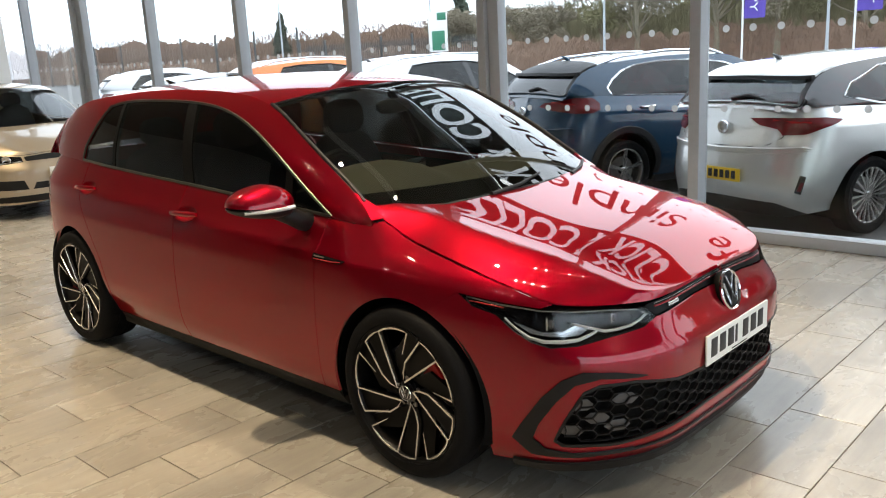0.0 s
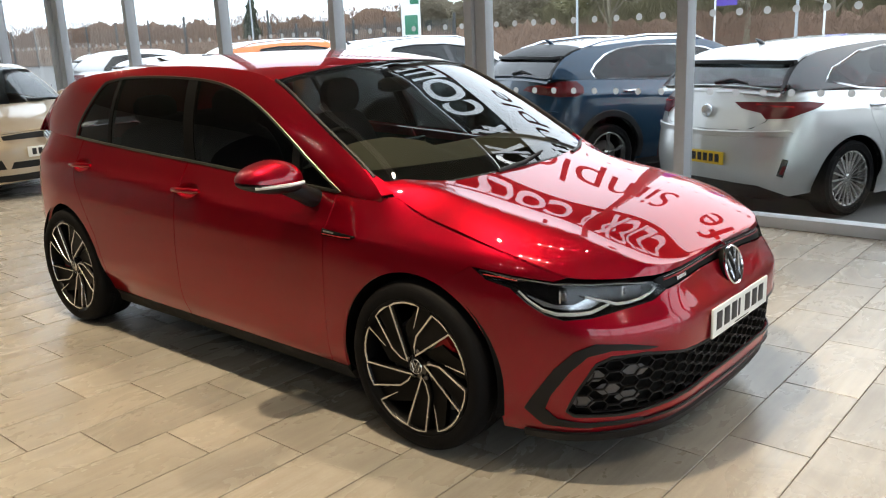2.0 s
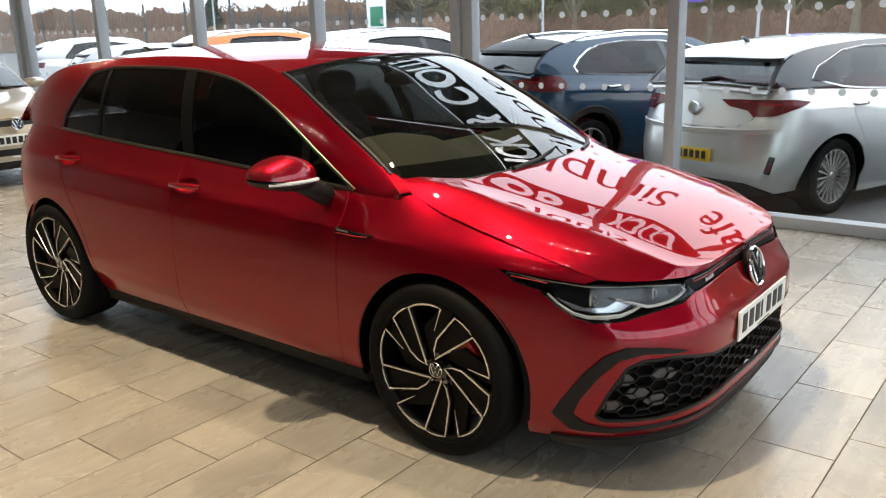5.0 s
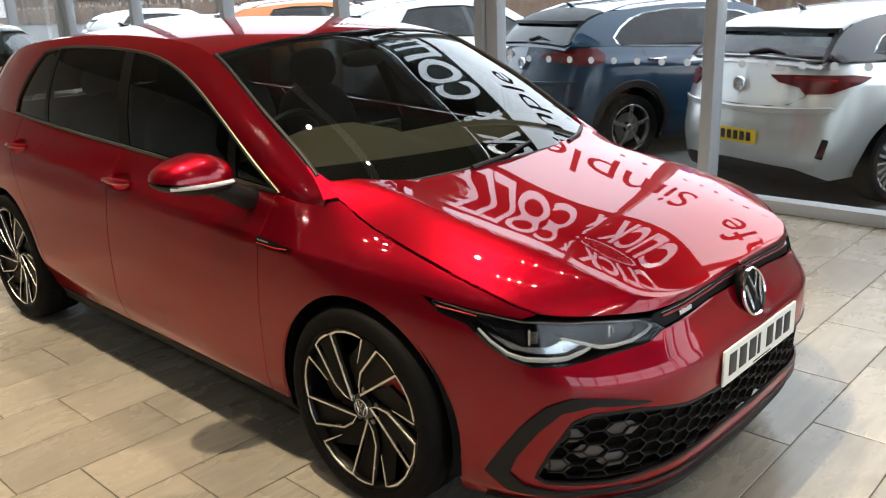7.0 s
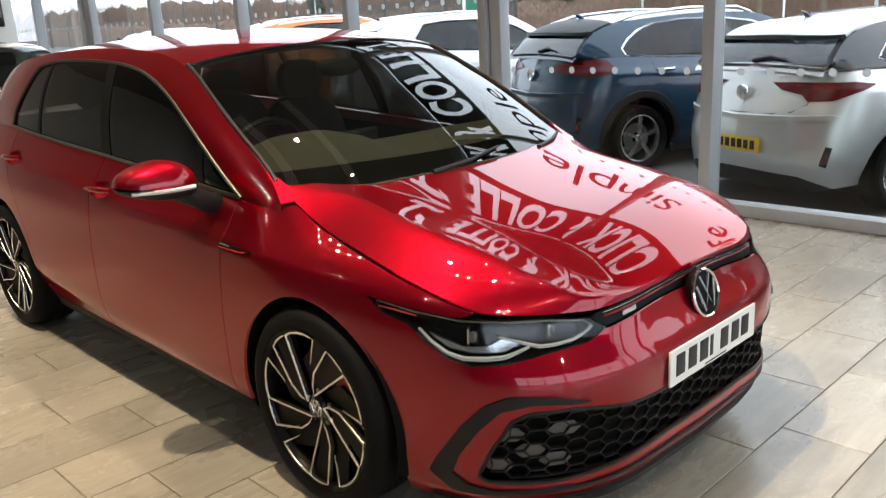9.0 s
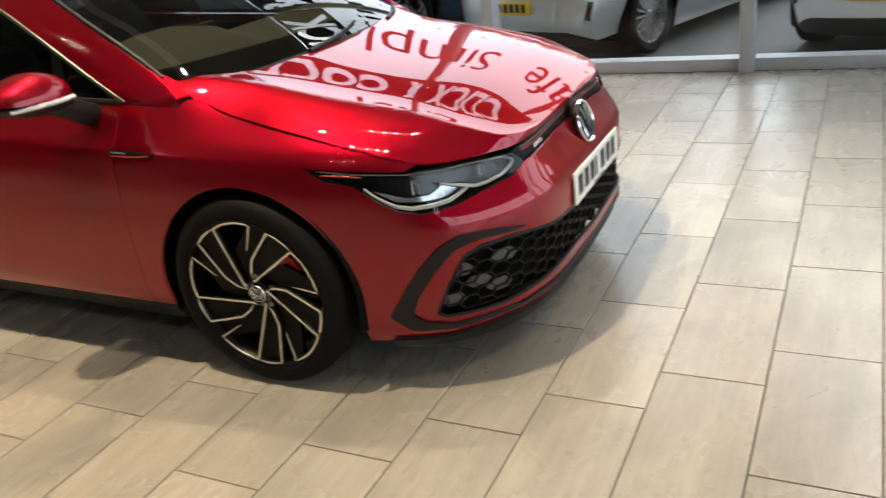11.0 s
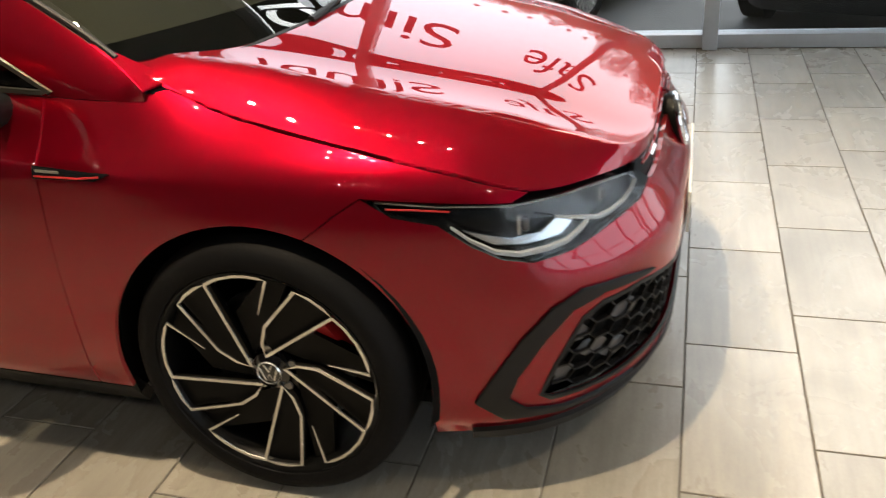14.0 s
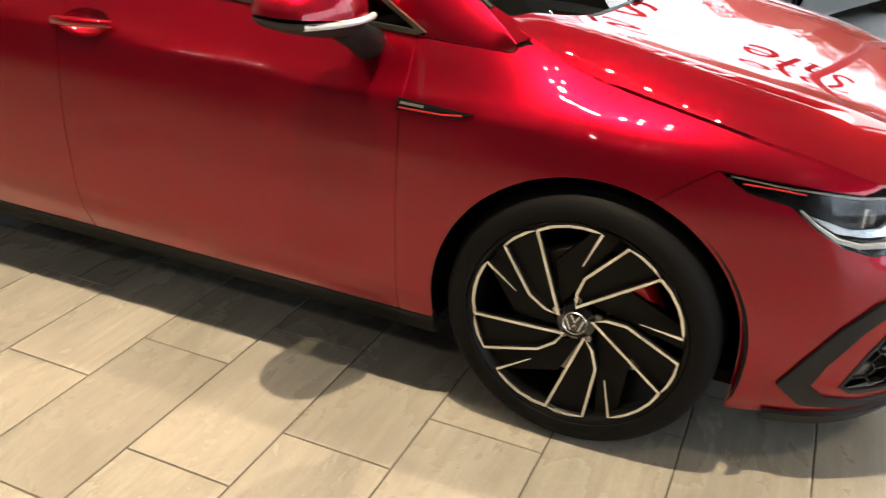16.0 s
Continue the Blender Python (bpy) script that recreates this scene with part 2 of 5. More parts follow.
def part(name, data, mat, parent=None, label="", smooth=True):
    """Links a bmesh or a mesh as one object under a thing or a part."""
    if isinstance(data, bmesh.types.BMesh):
        me = bpy.data.meshes.new(name)
        data.to_mesh(me)
        data.free()
        if smooth:
            me.shade_smooth()
            me.set_sharp_from_angle(angle=radians(38))
    else:
        me = data
    if mat and not me.materials:
        me.materials.append(mat)
    ob = new(name, me)
    if parent:
        ob.parent = parent
    if label:
        ob["label"] = label
    return ob


def thing(name, label, category, group="", m=None):
    ob = new(name)
    ob.empty_display_size = 0.1
    if m:
        ob.matrix_world = m
    return tagged(ob, label, category, group)


def box(bm, lo, hi, bevel=0.0, m=None):
    """A box from corner to corner, with its edges bevelled."""
    d = bmesh.ops.create_cube(bm, size=1.0)
    vs = d["verts"]
    for v in vs:
        v.co = Vector([lo[k] + (v.co[k] + 0.5) * (hi[k] - lo[k]) for k in range(3)])
    if bevel:
        es = list({e for v in vs for e in v.link_edges})
        r = bmesh.ops.bevel(bm, geom=es, offset=bevel, segments=2, affect="EDGES", profile=0.6)
        vs = list({v for f in r["faces"] for v in f.verts} | {v for v in vs if v.is_valid})
    if m:
        bmesh.ops.transform(bm, matrix=m, verts=vs)
    return bm


def boxed(lo, hi, bevel=0.004, m=None):
    return box(bmesh.new(), lo, hi, bevel, m)


def lathe(profile, steps=48, m=None, arc=(0.0, 360.0)):
    """Turns (radius, along) points about the y axis."""
    bm = bmesh.new()
    full = arc[1] - arc[0] >= 359.9
    rings = []
    for k in range(steps + (0 if full else 1)):
        a = radians(arc[0] + (arc[1] - arc[0]) * k / steps)
        rings.append([bm.verts.new((r * math.cos(a), y, r * math.sin(a))) for r, y in profile])
    for k in range(len(rings) if full else len(rings) - 1):
        p, q = rings[k], rings[(k + 1) % len(rings)]
        for j in range(len(profile) - 1):
            bm.faces.new((p[j], p[j + 1], q[j + 1], q[j]))
    bmesh.ops.remove_doubles(bm, verts=bm.verts, dist=1e-5)
    bmesh.ops.recalc_face_normals(bm, faces=bm.faces)
    if m:
        bm.transform(m)
    return bm


def inside(p, poly):
    x, y = p
    c = False
    for (x1, y1), (x2, y2) in zip(poly, poly[1:] + poly[:1]):
        if (y1 > y) != (y2 > y) and x < (x2 - x1) * (y - y1) / (y2 - y1) + x1:
            c = not c
    return c


def finer(poly, step):
    """The outline with no side longer than step (as a pair) allows."""
    out = []
    for p, q in zip(poly, poly[1:] + poly[:1]):
        n = max(1, math.ceil(max(abs(q[0] - p[0]) / step[0], abs(q[1] - p[1]) / step[1])))
        out += [(p[0] + (q[0] - p[0]) * k / n, p[1] + (q[1] - p[1]) * k / n) for k in range(n)]
    return out


def rounded(poly, times=2):
    """Chaikin's corner cutting."""
    for _ in range(times):
        poly = [(p[0] + (q[0] - p[0]) * t, p[1] + (q[1] - p[1]) * t) for p, q in zip(poly, poly[1:] + poly[:1]) for t in (0.25, 0.75)]
    return poly


def skin(fn, outer, holes=(), step=(0.012, 0.03), depth=0.012, centre=0.55):
    """A sheet on the surface fn(a, b), cut out along outer and holes, with its rims turned inwards."""
    loops = [finer(list(o), step) for o in (outer, *holes)]
    pts, edges = [], []
    for lp in loops:
        n0 = len(pts)
        pts += lp
        edges += [(n0 + k, n0 + (k + 1) % len(lp)) for k in range(len(lp))]
    a0, a1 = min(p[0] for p in loops[0]), max(p[0] for p in loops[0])
    b0, b1 = min(p[1] for p in loops[0]), max(p[1] for p in loops[0])
    ring = np.array([(p[0] / step[0], p[1] / step[1]) for p in pts])
    for i in range(int((a1 - a0) / step[0]) + 1):
        for j in range(int((b1 - b0) / step[1]) + 1):
            p = (a0 + (i + 0.5) * step[0], b0 + (j + 0.5) * step[1])
            if inside(p, loops[0]) and not any(inside(p, h) for h in loops[1:]):
                if ((ring - (p[0] / step[0], p[1] / step[1])) ** 2).sum(1).min() > 0.2:
                    pts.append(p)
    k = step[1] / step[0]
    vs, _, fs, *_ = delaunay_2d_cdt([Vector((p[0] * k, p[1])) for p in pts], edges, [], 0, 1e-7)
    ps = [(v.x / k, v.y) for v in vs]
    keep = []
    for f in fs:
        c = (sum(ps[v][0] for v in f) / len(f), sum(ps[v][1] for v in f) / len(f))
        if inside(c, loops[0]) and not any(inside(c, h) for h in loops[1:]):
            keep.append(tuple(f))
    ea, eb = step[0] * 0.25, step[1] * 0.25
    co, no = [], []
    for a, b in ps:
        p = fn(a, b)
        n = (fn(a + ea, b) - fn(a - ea, b)).cross(fn(a, b + eb) - fn(a, b - eb))
        if n.length < 1e-12:
            n = p - Vector((p.x, 0, centre))
        n.normalize()
        if n.dot(p - Vector((p.x * 0.8 - 0.25, 0, centre))) < 0:
            n = -n
        co.append(p)
        no.append(n)
    for i, f in enumerate(keep):
        a, b, c = (co[v] for v in f[:3])
        if (b - a).cross(c - a).dot(no[f[0]]) < 0:
            keep[i] = f[::-1]
    count = {}
    for f in keep:
        for p, q in zip(f, f[1:] + f[:1]):
            count[(p, q)] = 1
    rim = [e for e in count if (e[1], e[0]) not in count]
    faces = list(keep)
    if depth:
        twin = {}
        for v in {v for e in rim for v in e}:
            twin[v] = (len(co), len(co) + 1)
            co += [co[v].copy(), co[v] - no[v] * depth]
            no += [no[v], no[v]]
        for p, q in rim:
            faces.append((twin[q][0], twin[p][0], twin[p][1], twin[q][1]))
    me = bpy.data.meshes.new("skin")
    me.from_pydata([tuple(c) for c in co], [], faces)
    me.shade_smooth()
    me.normals_split_custom_set_from_vertices([tuple(n) for n in no])
    return me


def ribbon(fn, line, width, height, closed=False):
    """A raised strip along a line on the surface fn(a, b, proud); width in metres."""
    bm = bmesh.new()
    c = [fn(a, b, 0) for a, b in line]
    up = [(fn(a, b, 0.01) - fn(a, b, 0)).normalized() for a, b in line]
    rows = []
    n = len(line)
    ws = width if isinstance(width, (list, tuple)) else [width] * n
    for k in range(n):
        nxt, prv = c[(k + 1) % n] if closed or k < n - 1 else c[k], c[k - 1] if closed or k else c[k]
        t = (nxt - prv).normalized()
        s = t.cross(up[k]).normalized() * ws[k] / 2
        rows.append([bm.verts.new(c[k] + s), bm.verts.new(c[k] + s * 0.8 + up[k] * height), bm.verts.new(c[k] - s * 0.8 + up[k] * height), bm.verts.new(c[k] - s)])
    for k in range(n if closed else n - 1):
        p, q = rows[k], rows[(k + 1) % n]
        for j in range(3):
            bm.faces.new((p[j], p[j + 1], q[j + 1], q[j]))
    if not closed:
        bm.faces.new(rows[0])
        bm.faces.new(rows[-1][::-1])
    bmesh.ops.recalc_face_normals(bm, faces=bm.faces)
    return bm


def tube(points, radius, sides=8):
    """A round bar along points."""
    bm = bmesh.new()
    rows = []
    n = len(points)
    ps = [Vector(p) for p in points]
    rs = radius if isinstance(radius, (list, tuple)) else [radius] * n
    for k in range(n):
        t = (ps[min(k + 1, n - 1)] - ps[max(k - 1, 0)]).normalized()
        a = t.orthogonal().normalized() if k == 0 else (a - t * a.dot(t)).normalized()
        b = t.cross(a)
        rows.append([bm.verts.new(ps[k] + (a * math.cos(2 * math.pi * j / sides) + b * math.sin(2 * math.pi * j / sides)) * rs[k]) for j in range(sides)])
    for p, q in zip(rows, rows[1:]):
        for j in range(sides):
            bm.faces.new((p[j], p[(j + 1) % sides], q[(j + 1) % sides], q[j]))
    bm.faces.new(rows[0][::-1])
    bm.faces.new(rows[-1])
    bmesh.ops.recalc_face_normals(bm, faces=bm.faces)
    return bm


def blob(centre, size, m=None, u=16, v=10, power=2.4):
    """A rounded box (superellipsoid)."""
    bm = bmesh.new()
    d = bmesh.ops.create_uvsphere(bm, u_segments=u, v_segments=v, radius=1)
    for w in d["verts"]:
        k = sum(abs(c) ** power for c in w.co) ** (-1 / power)
        w.co = Vector([centre[i] + w.co[i] * k * size[i] for i in range(3)])
    if m:
        bm.transform(m)
    return bm

# ---- the showroom ----
def tile_material():
    """Stone-look planks: pale beige-grey with streaks along their length, each of its own tone."""
    m = material("stone_plank_tile", (0.345, 0.322, 0.281), 0.30, vary=0.16, grain=26, streak=(1, 0.2, 1), spec=0.5)
    n, l = m.node_tree.nodes, m.node_tree.links
    p = n["Principled BSDF"]
    info, isl, pos = n.new("ShaderNodeObjectInfo"), n.new("ShaderNodeNewGeometry"), n.new("ShaderNodeNewGeometry")

    def maths(op, a, b):
        k = n.new("ShaderNodeMath")
        k.operation = op
        for i, v in enumerate((a, b)):
            if isinstance(v, (int, float)):
                k.inputs[i].default_value = v
            else:
                l.new(v, k.inputs[i])
        return k.outputs[0]

    def ramp(v, a0, a1, b0, b1):
        k = n.new("ShaderNodeMapRange")
        for i, c in enumerate((a0, a1, b0, b1)):
            k.inputs[i + 1].default_value = c
        l.new(v, k.inputs[0])
        return k.outputs[0]

    own = maths("FRACT", maths("ADD", info.outputs["Random"], isl.outputs["Random Per Island"]), 0.0)

    def noisy(scale, stretch, detail, rough, bent=0.0):
        """Noise in the floor's own measures, another pattern on each plank."""
        mp, t = n.new("ShaderNodeMapping"), n.new("ShaderNodeTexNoise")
        mp.inputs["Scale"].default_value = stretch
        l.new(pos.outputs["Position"], mp.inputs["Vector"])
        t.noise_dimensions = "4D"
        l.new(mp.outputs[0], t.inputs["Vector"])
        l.new(maths("MULTIPLY", own, 37.0), t.inputs["W"])
        for key, v in (("Scale", scale), ("Detail", detail), ("Roughness", rough), ("Distortion", bent)):
            t.inputs[key].default_value = v
        return t.outputs[0]

    plank = ramp(own, 0, 1, 0.86, 1.10)
    cloud = ramp(noisy(4.5, (1, 0.55, 1), 6, 0.62, 0.6), 0.32, 0.68, 0.80, 1.14)
    streak = ramp(noisy(34, (1, 0.07, 1), 5, 0.6, 0.25), 0.3, 0.7, 0.86, 1.10)
    grit = ramp(noisy(150, (1, 0.5, 1), 3, 0.7), 0.3, 0.7, 0.94, 1.05)
    mark = ramp(noisy(16, (1, 0.8, 1), 8, 0.75, 1.2), 0.62, 0.74, 1.0, 0.78)
    tone = maths("MULTIPLY", maths("MULTIPLY", plank, cloud), maths("MULTIPLY", maths("MULTIPLY", streak, grit), mark))
    mul = n.new("ShaderNodeVectorMath")
    mul.operation = "SCALE"
    warm = n.new("ShaderNodeMix")
    warm.data_type = "RGBA"
    warm.inputs[6].default_value, warm.inputs[7].default_value = (0.355, 0.338, 0.303, 1), (0.345, 0.312, 0.258, 1)
    l.new(noisy(3.0, (1, 0.4, 1), 3, 0.5), warm.inputs[0])
    l.new(warm.outputs[2], mul.inputs[0])
    l.new(tone, mul.inputs["Scale"])
    l.new(mul.outputs[0], p.inputs["Base Color"])
    l.new(maths("MULTIPLY", ramp(cloud, 0.8, 1.14, 1.2, 0.85), 0.27), p.inputs["Roughness"])
    b = n.new("ShaderNodeBump")
    b.inputs["Strength"].default_value, b.inputs["Distance"].default_value = 0.12, 0.002
    l.new(streak, b.inputs["Height"])
    l.new(b.outputs[0], p.inputs["Normal"])
    return m


TILE = tile_material()
GROUT = material("dark_grout", (0.10, 0.085, 0.07), 0.9, vary=0.15, grain=80)
GLASS_Y = 3.37
X0, X1, Y0, Y1 = -16.0, 9.0, -9.0, 3.31
TW, TL, TX, TY = 0.3015, 0.605, 0.88, -0.68
CEILING = 4.8
HEAD = 4.5

floor = part("floor", boxed((X0, Y0, -0.05), (X1, GLASS_Y + 0.1, -0.004), 0), GROUT)
tagged(floor, "stone-look plank tiles with dark grout joints", "floor", kind="structure")
ceiling = part("ceiling", boxed((X0 - 0.2, Y0 - 0.2, CEILING), (X1 + 0.2, GLASS_Y + 0.2, CEILING + 0.2), 0), CEIL)
tagged(ceiling, "plain grey showroom ceiling", "ceiling", kind="structure")
# wall_south is out of view; its charcoal darkens what the car's side mirrors.
for name, lo, hi, mt in (("wall_south", (X0 - 0.2, Y0 - 0.2, 0), (X1 + 0.2, Y0, CEILING), CHARCOAL), ("wall_west", (X0 - 0.2, Y0, 0), (X0, GLASS_Y - 1.2, CEILING), WALLM)):
    tagged(part(name, boxed(lo, hi, 0), mt), "plain painted wall", "wall", kind="structure")

tagged(part("wall_partition", boxed((-13.15, Y0, 0), (-13.0, 2.88, CEILING), 0.004), WALLM), "white painted partition wall", "wall", kind="structure")
tv = thing("wall_screen", "dark flat screen hung on the white partition wall", "screen")
part("housing", boxed((-13.0, 1.97, 1.67), (-12.955, 2.71, 2.09), 0.008), BLACK, tv)
part("display", boxed((-12.957, 1.99, 1.69), (-12.951, 2.69, 2.07), 0.001), GLOSS, tv)

window = thing("window_1", "tall grey-framed glass shopfront with white dots", "window")
tagged(window, kind="structure")
POSTS = [(8.6, 0.10), (6.65, 0.10), (4.7, 0.10), (2.8, 0.10), (0.955, 0.09), (-0.895, 0.09), (-2.912, 0.22), (-4.825, 0.09), (-6.845, 0.09), (-8.98, 0.09), (-11.12, 0.31), (-13.15, 0.09), (-15.3, 0.09)]
for x, w in POSTS:
    if w > 0.2:
        part("post", boxed((x - w / 2, GLASS_Y - 0.13, 0), (x - 0.02, GLASS_Y + 0.03, CEILING), 0.006), FRAME, window)
        part("post", boxed((x - 0.012, GLASS_Y - 0.09, 0), (x + w / 2, GLASS_Y + 0.03, CEILING), 0.006), FRAME, window)
    else:
        part("post", boxed((x - w / 2, GLASS_Y - 0.12, 0), (x + w / 2, GLASS_Y + 0.03, CEILING), 0.006), FRAME, window)
for (xa, wa), (xb, wb) in zip(POSTS, POSTS[1:]):
    lo, hi = xb + wb / 2, xa - wa / 2
    part("rail", boxed((lo, GLASS_Y - 0.06, 0.0), (hi, GLASS_Y + 0.08, 0.085), 0.006), FRAME, window)
    part("rail", boxed((lo, GLASS_Y - 0.06, HEAD), (hi, GLASS_Y + 0.08, CEILING), 0.006), FRAME, window)
    pn = part("pane", boxed((lo, GLASS_Y, 0.085), (hi, GLASS_Y + 0.008, HEAD), 0), PANE, window)
    pn.visible_shadow = False

side_window = thing("window_2", "tall grey-framed glass front on the showroom's short side", "window")
tagged(side_window, kind="structure")
ys = [Y0 + 0.05, -6.9, -4.8, -2.7, -0.6, 1.5, GLASS_Y - 0.2]
for y in ys:
    part("post", boxed((X1 - 0.1, y - 0.05, 0), (X1 + 0.1, y + 0.05, CEILING), 0.006), FRAME, side_window)
for ya, yb in zip(ys, ys[1:]):
    for za, zb in ((0.0, 0.085), (2.3, 2.38), (HEAD, CEILING)):
        part("rail", boxed((X1 - 0.06, ya + 0.05, za), (X1 + 0.08, yb - 0.05, zb), 0.006), FRAME, side_window)
    # Unseen panels, added to cut the upper light mirrored in the headlamps.
    part("light_blocking_panel", boxed((X1 - 0.02, ya + 0.05, 3.7), (X1 + 0.06, yb - 0.05, HEAD), 0.004), GREYWALL, side_window)
    for za, zb in ((0.085, 2.3), (2.38, 3.7)):
        pn = part("pane", boxed((X1, ya + 0.05, za), (X1 + 0.008, yb - 0.05, zb), 0), PANE, side_window)
        pn.visible_shadow = False
# Unseen wall, added to keep part of the sky off the parked cars.
tagged(part("wall_sky_block", boxed((X0 - 0.2, GLASS_Y - 0.1, CEILING + 0.2), (X1 + 0.2, GLASS_Y + 0.25, 5.7), 0.01), GREYWALL), "unseen grey wall above the shopfront that blocks sky light", "wall", kind="structure")

ground = part("ground", boxed((-400, -300, -0.3), (400, 800, -0.11), 0), TARMAC)
tagged(ground, "grey tarmac car park", "ground", kind="structure")

# dots on the glass
DOT = frosted("frosted_white_dot", (0.52, 0.53, 0.53))
disc = bpy.data.meshes.new("dot")
bm = lathe([(0.0001, -0.0015), (0.026, -0.0015), (0.027, 0.0)], 16)
bm.to_mesh(disc)
bm.free()
disc.materials.append(DOT)
for z in (1.588, 1.0):
    for k in range(-76, 44):
        x = -0.095 + 0.2037 * k
        if all(abs(x - px) > pw / 2 + 0.02 for px, pw in POSTS) and -15.5 < x < 8.5:
            d = part("dot", disc, None, window)
            d.location = (x, GLASS_Y - 0.002, z)


# lettering stuck on the glass, to be read from outside
def word_mesh(text, height, width, bold=0.0):
    """The outline mesh of a word in the built-in font, from 0 to width and 0 to height."""
    c = bpy.data.curves.new("word", "FONT")
    c.body, c.size, c.resolution_u, c.offset = text, 1.0, 4, bold
    ob = bpy.data.objects.new("word", c)
    scene.collection.objects.link(ob)
    me = bpy.data.meshes.new_from_object(ob.evaluated_get(bpy.context.evaluated_depsgraph_get()))
    bpy.data.objects.remove(ob)
    co = np.array([v.co[:2] for v in me.vertices])
    lo, hi = co.min(0), co.max(0)
    for v in me.vertices:
        v.co = ((v.co.x - lo[0]) / (hi[0] - lo[0]) * width, (v.co.y - lo[1]) / (hi[1] - lo[1]) * height, 0)
    return me


VINYL = material("dark_vinyl", (0.035, 0.03, 0.03), 0.6, vary=0.05)


def lettering(text, x, z, width, height):
    """A word whose first letter stands at x and which runs towards minus x."""
    me = word_mesh(text, height, width)
    for v in me.vertices:
        v.co = (x - v.co.x, GLASS_Y - 0.003, z + v.co.y)
    ob = part("lettering", me, VINYL, window, "dark vinyl word on the glass")
    return ob


lettering("Simple", -0.32, 1.85, 1.70, 0.62)
lettering("Convenient", -3.25, 2.5, 1.6, 0.34)
lettering("Safe", 1.28, 2.06, 0.95, 0.48)


def cut_band(words, x0, x1, z0, z1, za, zb):
    """A dark band with the words, (text, first x, last x), cut out of it, so that the sky shines through."""
    pts = [Vector((x0, z0)), Vector((x1, z0)), Vector((x1, z1)), Vector((x0, z1))]
    edges = [(0, 1), (1, 2), (2, 3), (3, 0)]
    for text, xa, xb in words:
        me = word_mesh(text, zb - za, xa - xb, 0.028)
        count = {}
        for p in me.polygons:
            vs = list(p.vertices)
            for a, b in zip(vs, vs[1:] + vs[:1]):
                count[frozenset((a, b))] = count.get(frozenset((a, b)), 0) + 1
        rim = [tuple(e) for e, n in count.items() if n == 1]
        used = sorted({v for e in rim for v in e})
        at = {v: len(pts) + k for k, v in enumerate(used)}
        pts += [Vector((xa - me.vertices[v].co.x, za + me.vertices[v].co.y)) for v in used]
        edges += [(at[a], at[b]) for a, b in rim]
    vs, _, fs, *_ = delaunay_2d_cdt(pts, edges, [], 0, 1e-6)
    sides = [(pts[a], pts[b]) for a, b in edges[4:]]

    def lettered(c):
        odd = False
        for p, q in sides:
            if (p.y > c.y) != (q.y > c.y) and c.x < (q.x - p.x) * (c.y - p.y) / (q.y - p.y) + p.x:
                odd = not odd
        return odd

    keep = [f for f in fs if not lettered(sum((vs[v] for v in f), Vector((0, 0))) / len(f))]
    out = bpy.data.meshes.new("band")
    out.from_pydata([(v.x, GLASS_Y - 0.003, v.y) for v in vs], [], keep)
    return part("sign_band", out, VINYL, window, "dark vinyl band with words cut out")


cut_band([("CLICK", 0.62, -0.72), ("&", -0.84, -1.16), ("COLLECT", -1.38, -3.55)], 1.8, -5.0, 3.0, HEAD - 0.12, 3.12, 4.26)

# ---- ceiling lamps, some added as fill ----
LED = glow("led_disc", (1.0, 0.88, 0.70), 450.0)
WHITE = material("white_metal", (0.8, 0.8, 0.8), 0.4, vary=0.03)


def spotlight(x, y, z, watts, cone=80, step=0.32, gap=0.17, aim=None, soft=0.07, off=0.0):
    """Two ceiling tracks of four small lamp heads each; the lamp proper stands off metres along x."""
    t = thing("spotlight", "white ceiling tracks with two rows of small spotlights", "spotlight", "ceiling spotlights")
    for j in (-1, 1):
        part("track", boxed((x - 1.9 * step + min(off, 0), y + gap * j - 0.07, z - 0.01), (x + 1.9 * step, y + gap * j + 0.07, z + 0.02), 0.006), WHITE, t)
        for i in range(4):
            at = pose(x + (i - 1.5) * step, y + gap * j, z - 0.012, -90, 0, 0)
            if aim:
                p = Vector((x + (i - 1.5) * step, y + gap * j, z - 0.05))
                at = Matrix.Translation(p) @ (Vector(aim) - p).to_track_quat("Y", "Z").to_matrix().to_4x4()
                head = part("lamp_head", lathe([(0.0001, -0.02), (0.036, -0.02), (0.038, 0), (0.038, 0.06), (0.031, 0.06), (0.030, 0.0), (0.0001, 0.0)], 16, at), WHITE, t)
                part("lamp_disc", lathe([(0.0001, 0.006), (0.024, 0.006)], 12, at), LED, head)
                continue
            head = part("lamp_head", lathe([(0.05, 0), (0.06, 0.004), (0.06, 0.02), (0.045, 0.03)], 14, at), WHITE, t)
            part("lamp_disc", lathe([(0.0001, 0.026), (0.023, 0.026)], 12, at), LED, head)
    l = bpy.data.lights.new("spot", "SPOT")
    l.energy, l.color, l.spot_size, l.spot_blend, l.shadow_soft_size = watts, (1.0, 0.79, 0.52), radians(cone), 0.5, soft
    ob = new("spot", l)
    ob.parent = t
    ob.matrix_world = look((x + off, y, z - 0.08), (x + off, y, 0))


spotlight(-0.2, -1.4, CEILING - 0.02, 640, 85, soft=0.03)
spotlight(-3.4, -1.4, CEILING - 0.02, 225, 80)
for x in (-6.4, -9.4):
    spotlight(x, -1.2, CEILING - 0.02, 480, 95)
# The tracks ahead of the car and at y -5.4 are unseen, added as fill.
for x in (3.4, 6.4):
    spotlight(x, -1.4, CEILING - 0.02, 150, 80)
for x in (-5.0, 0.0, 5.0):
    spotlight(x, -5.4, CEILING - 0.02, 220, 90)
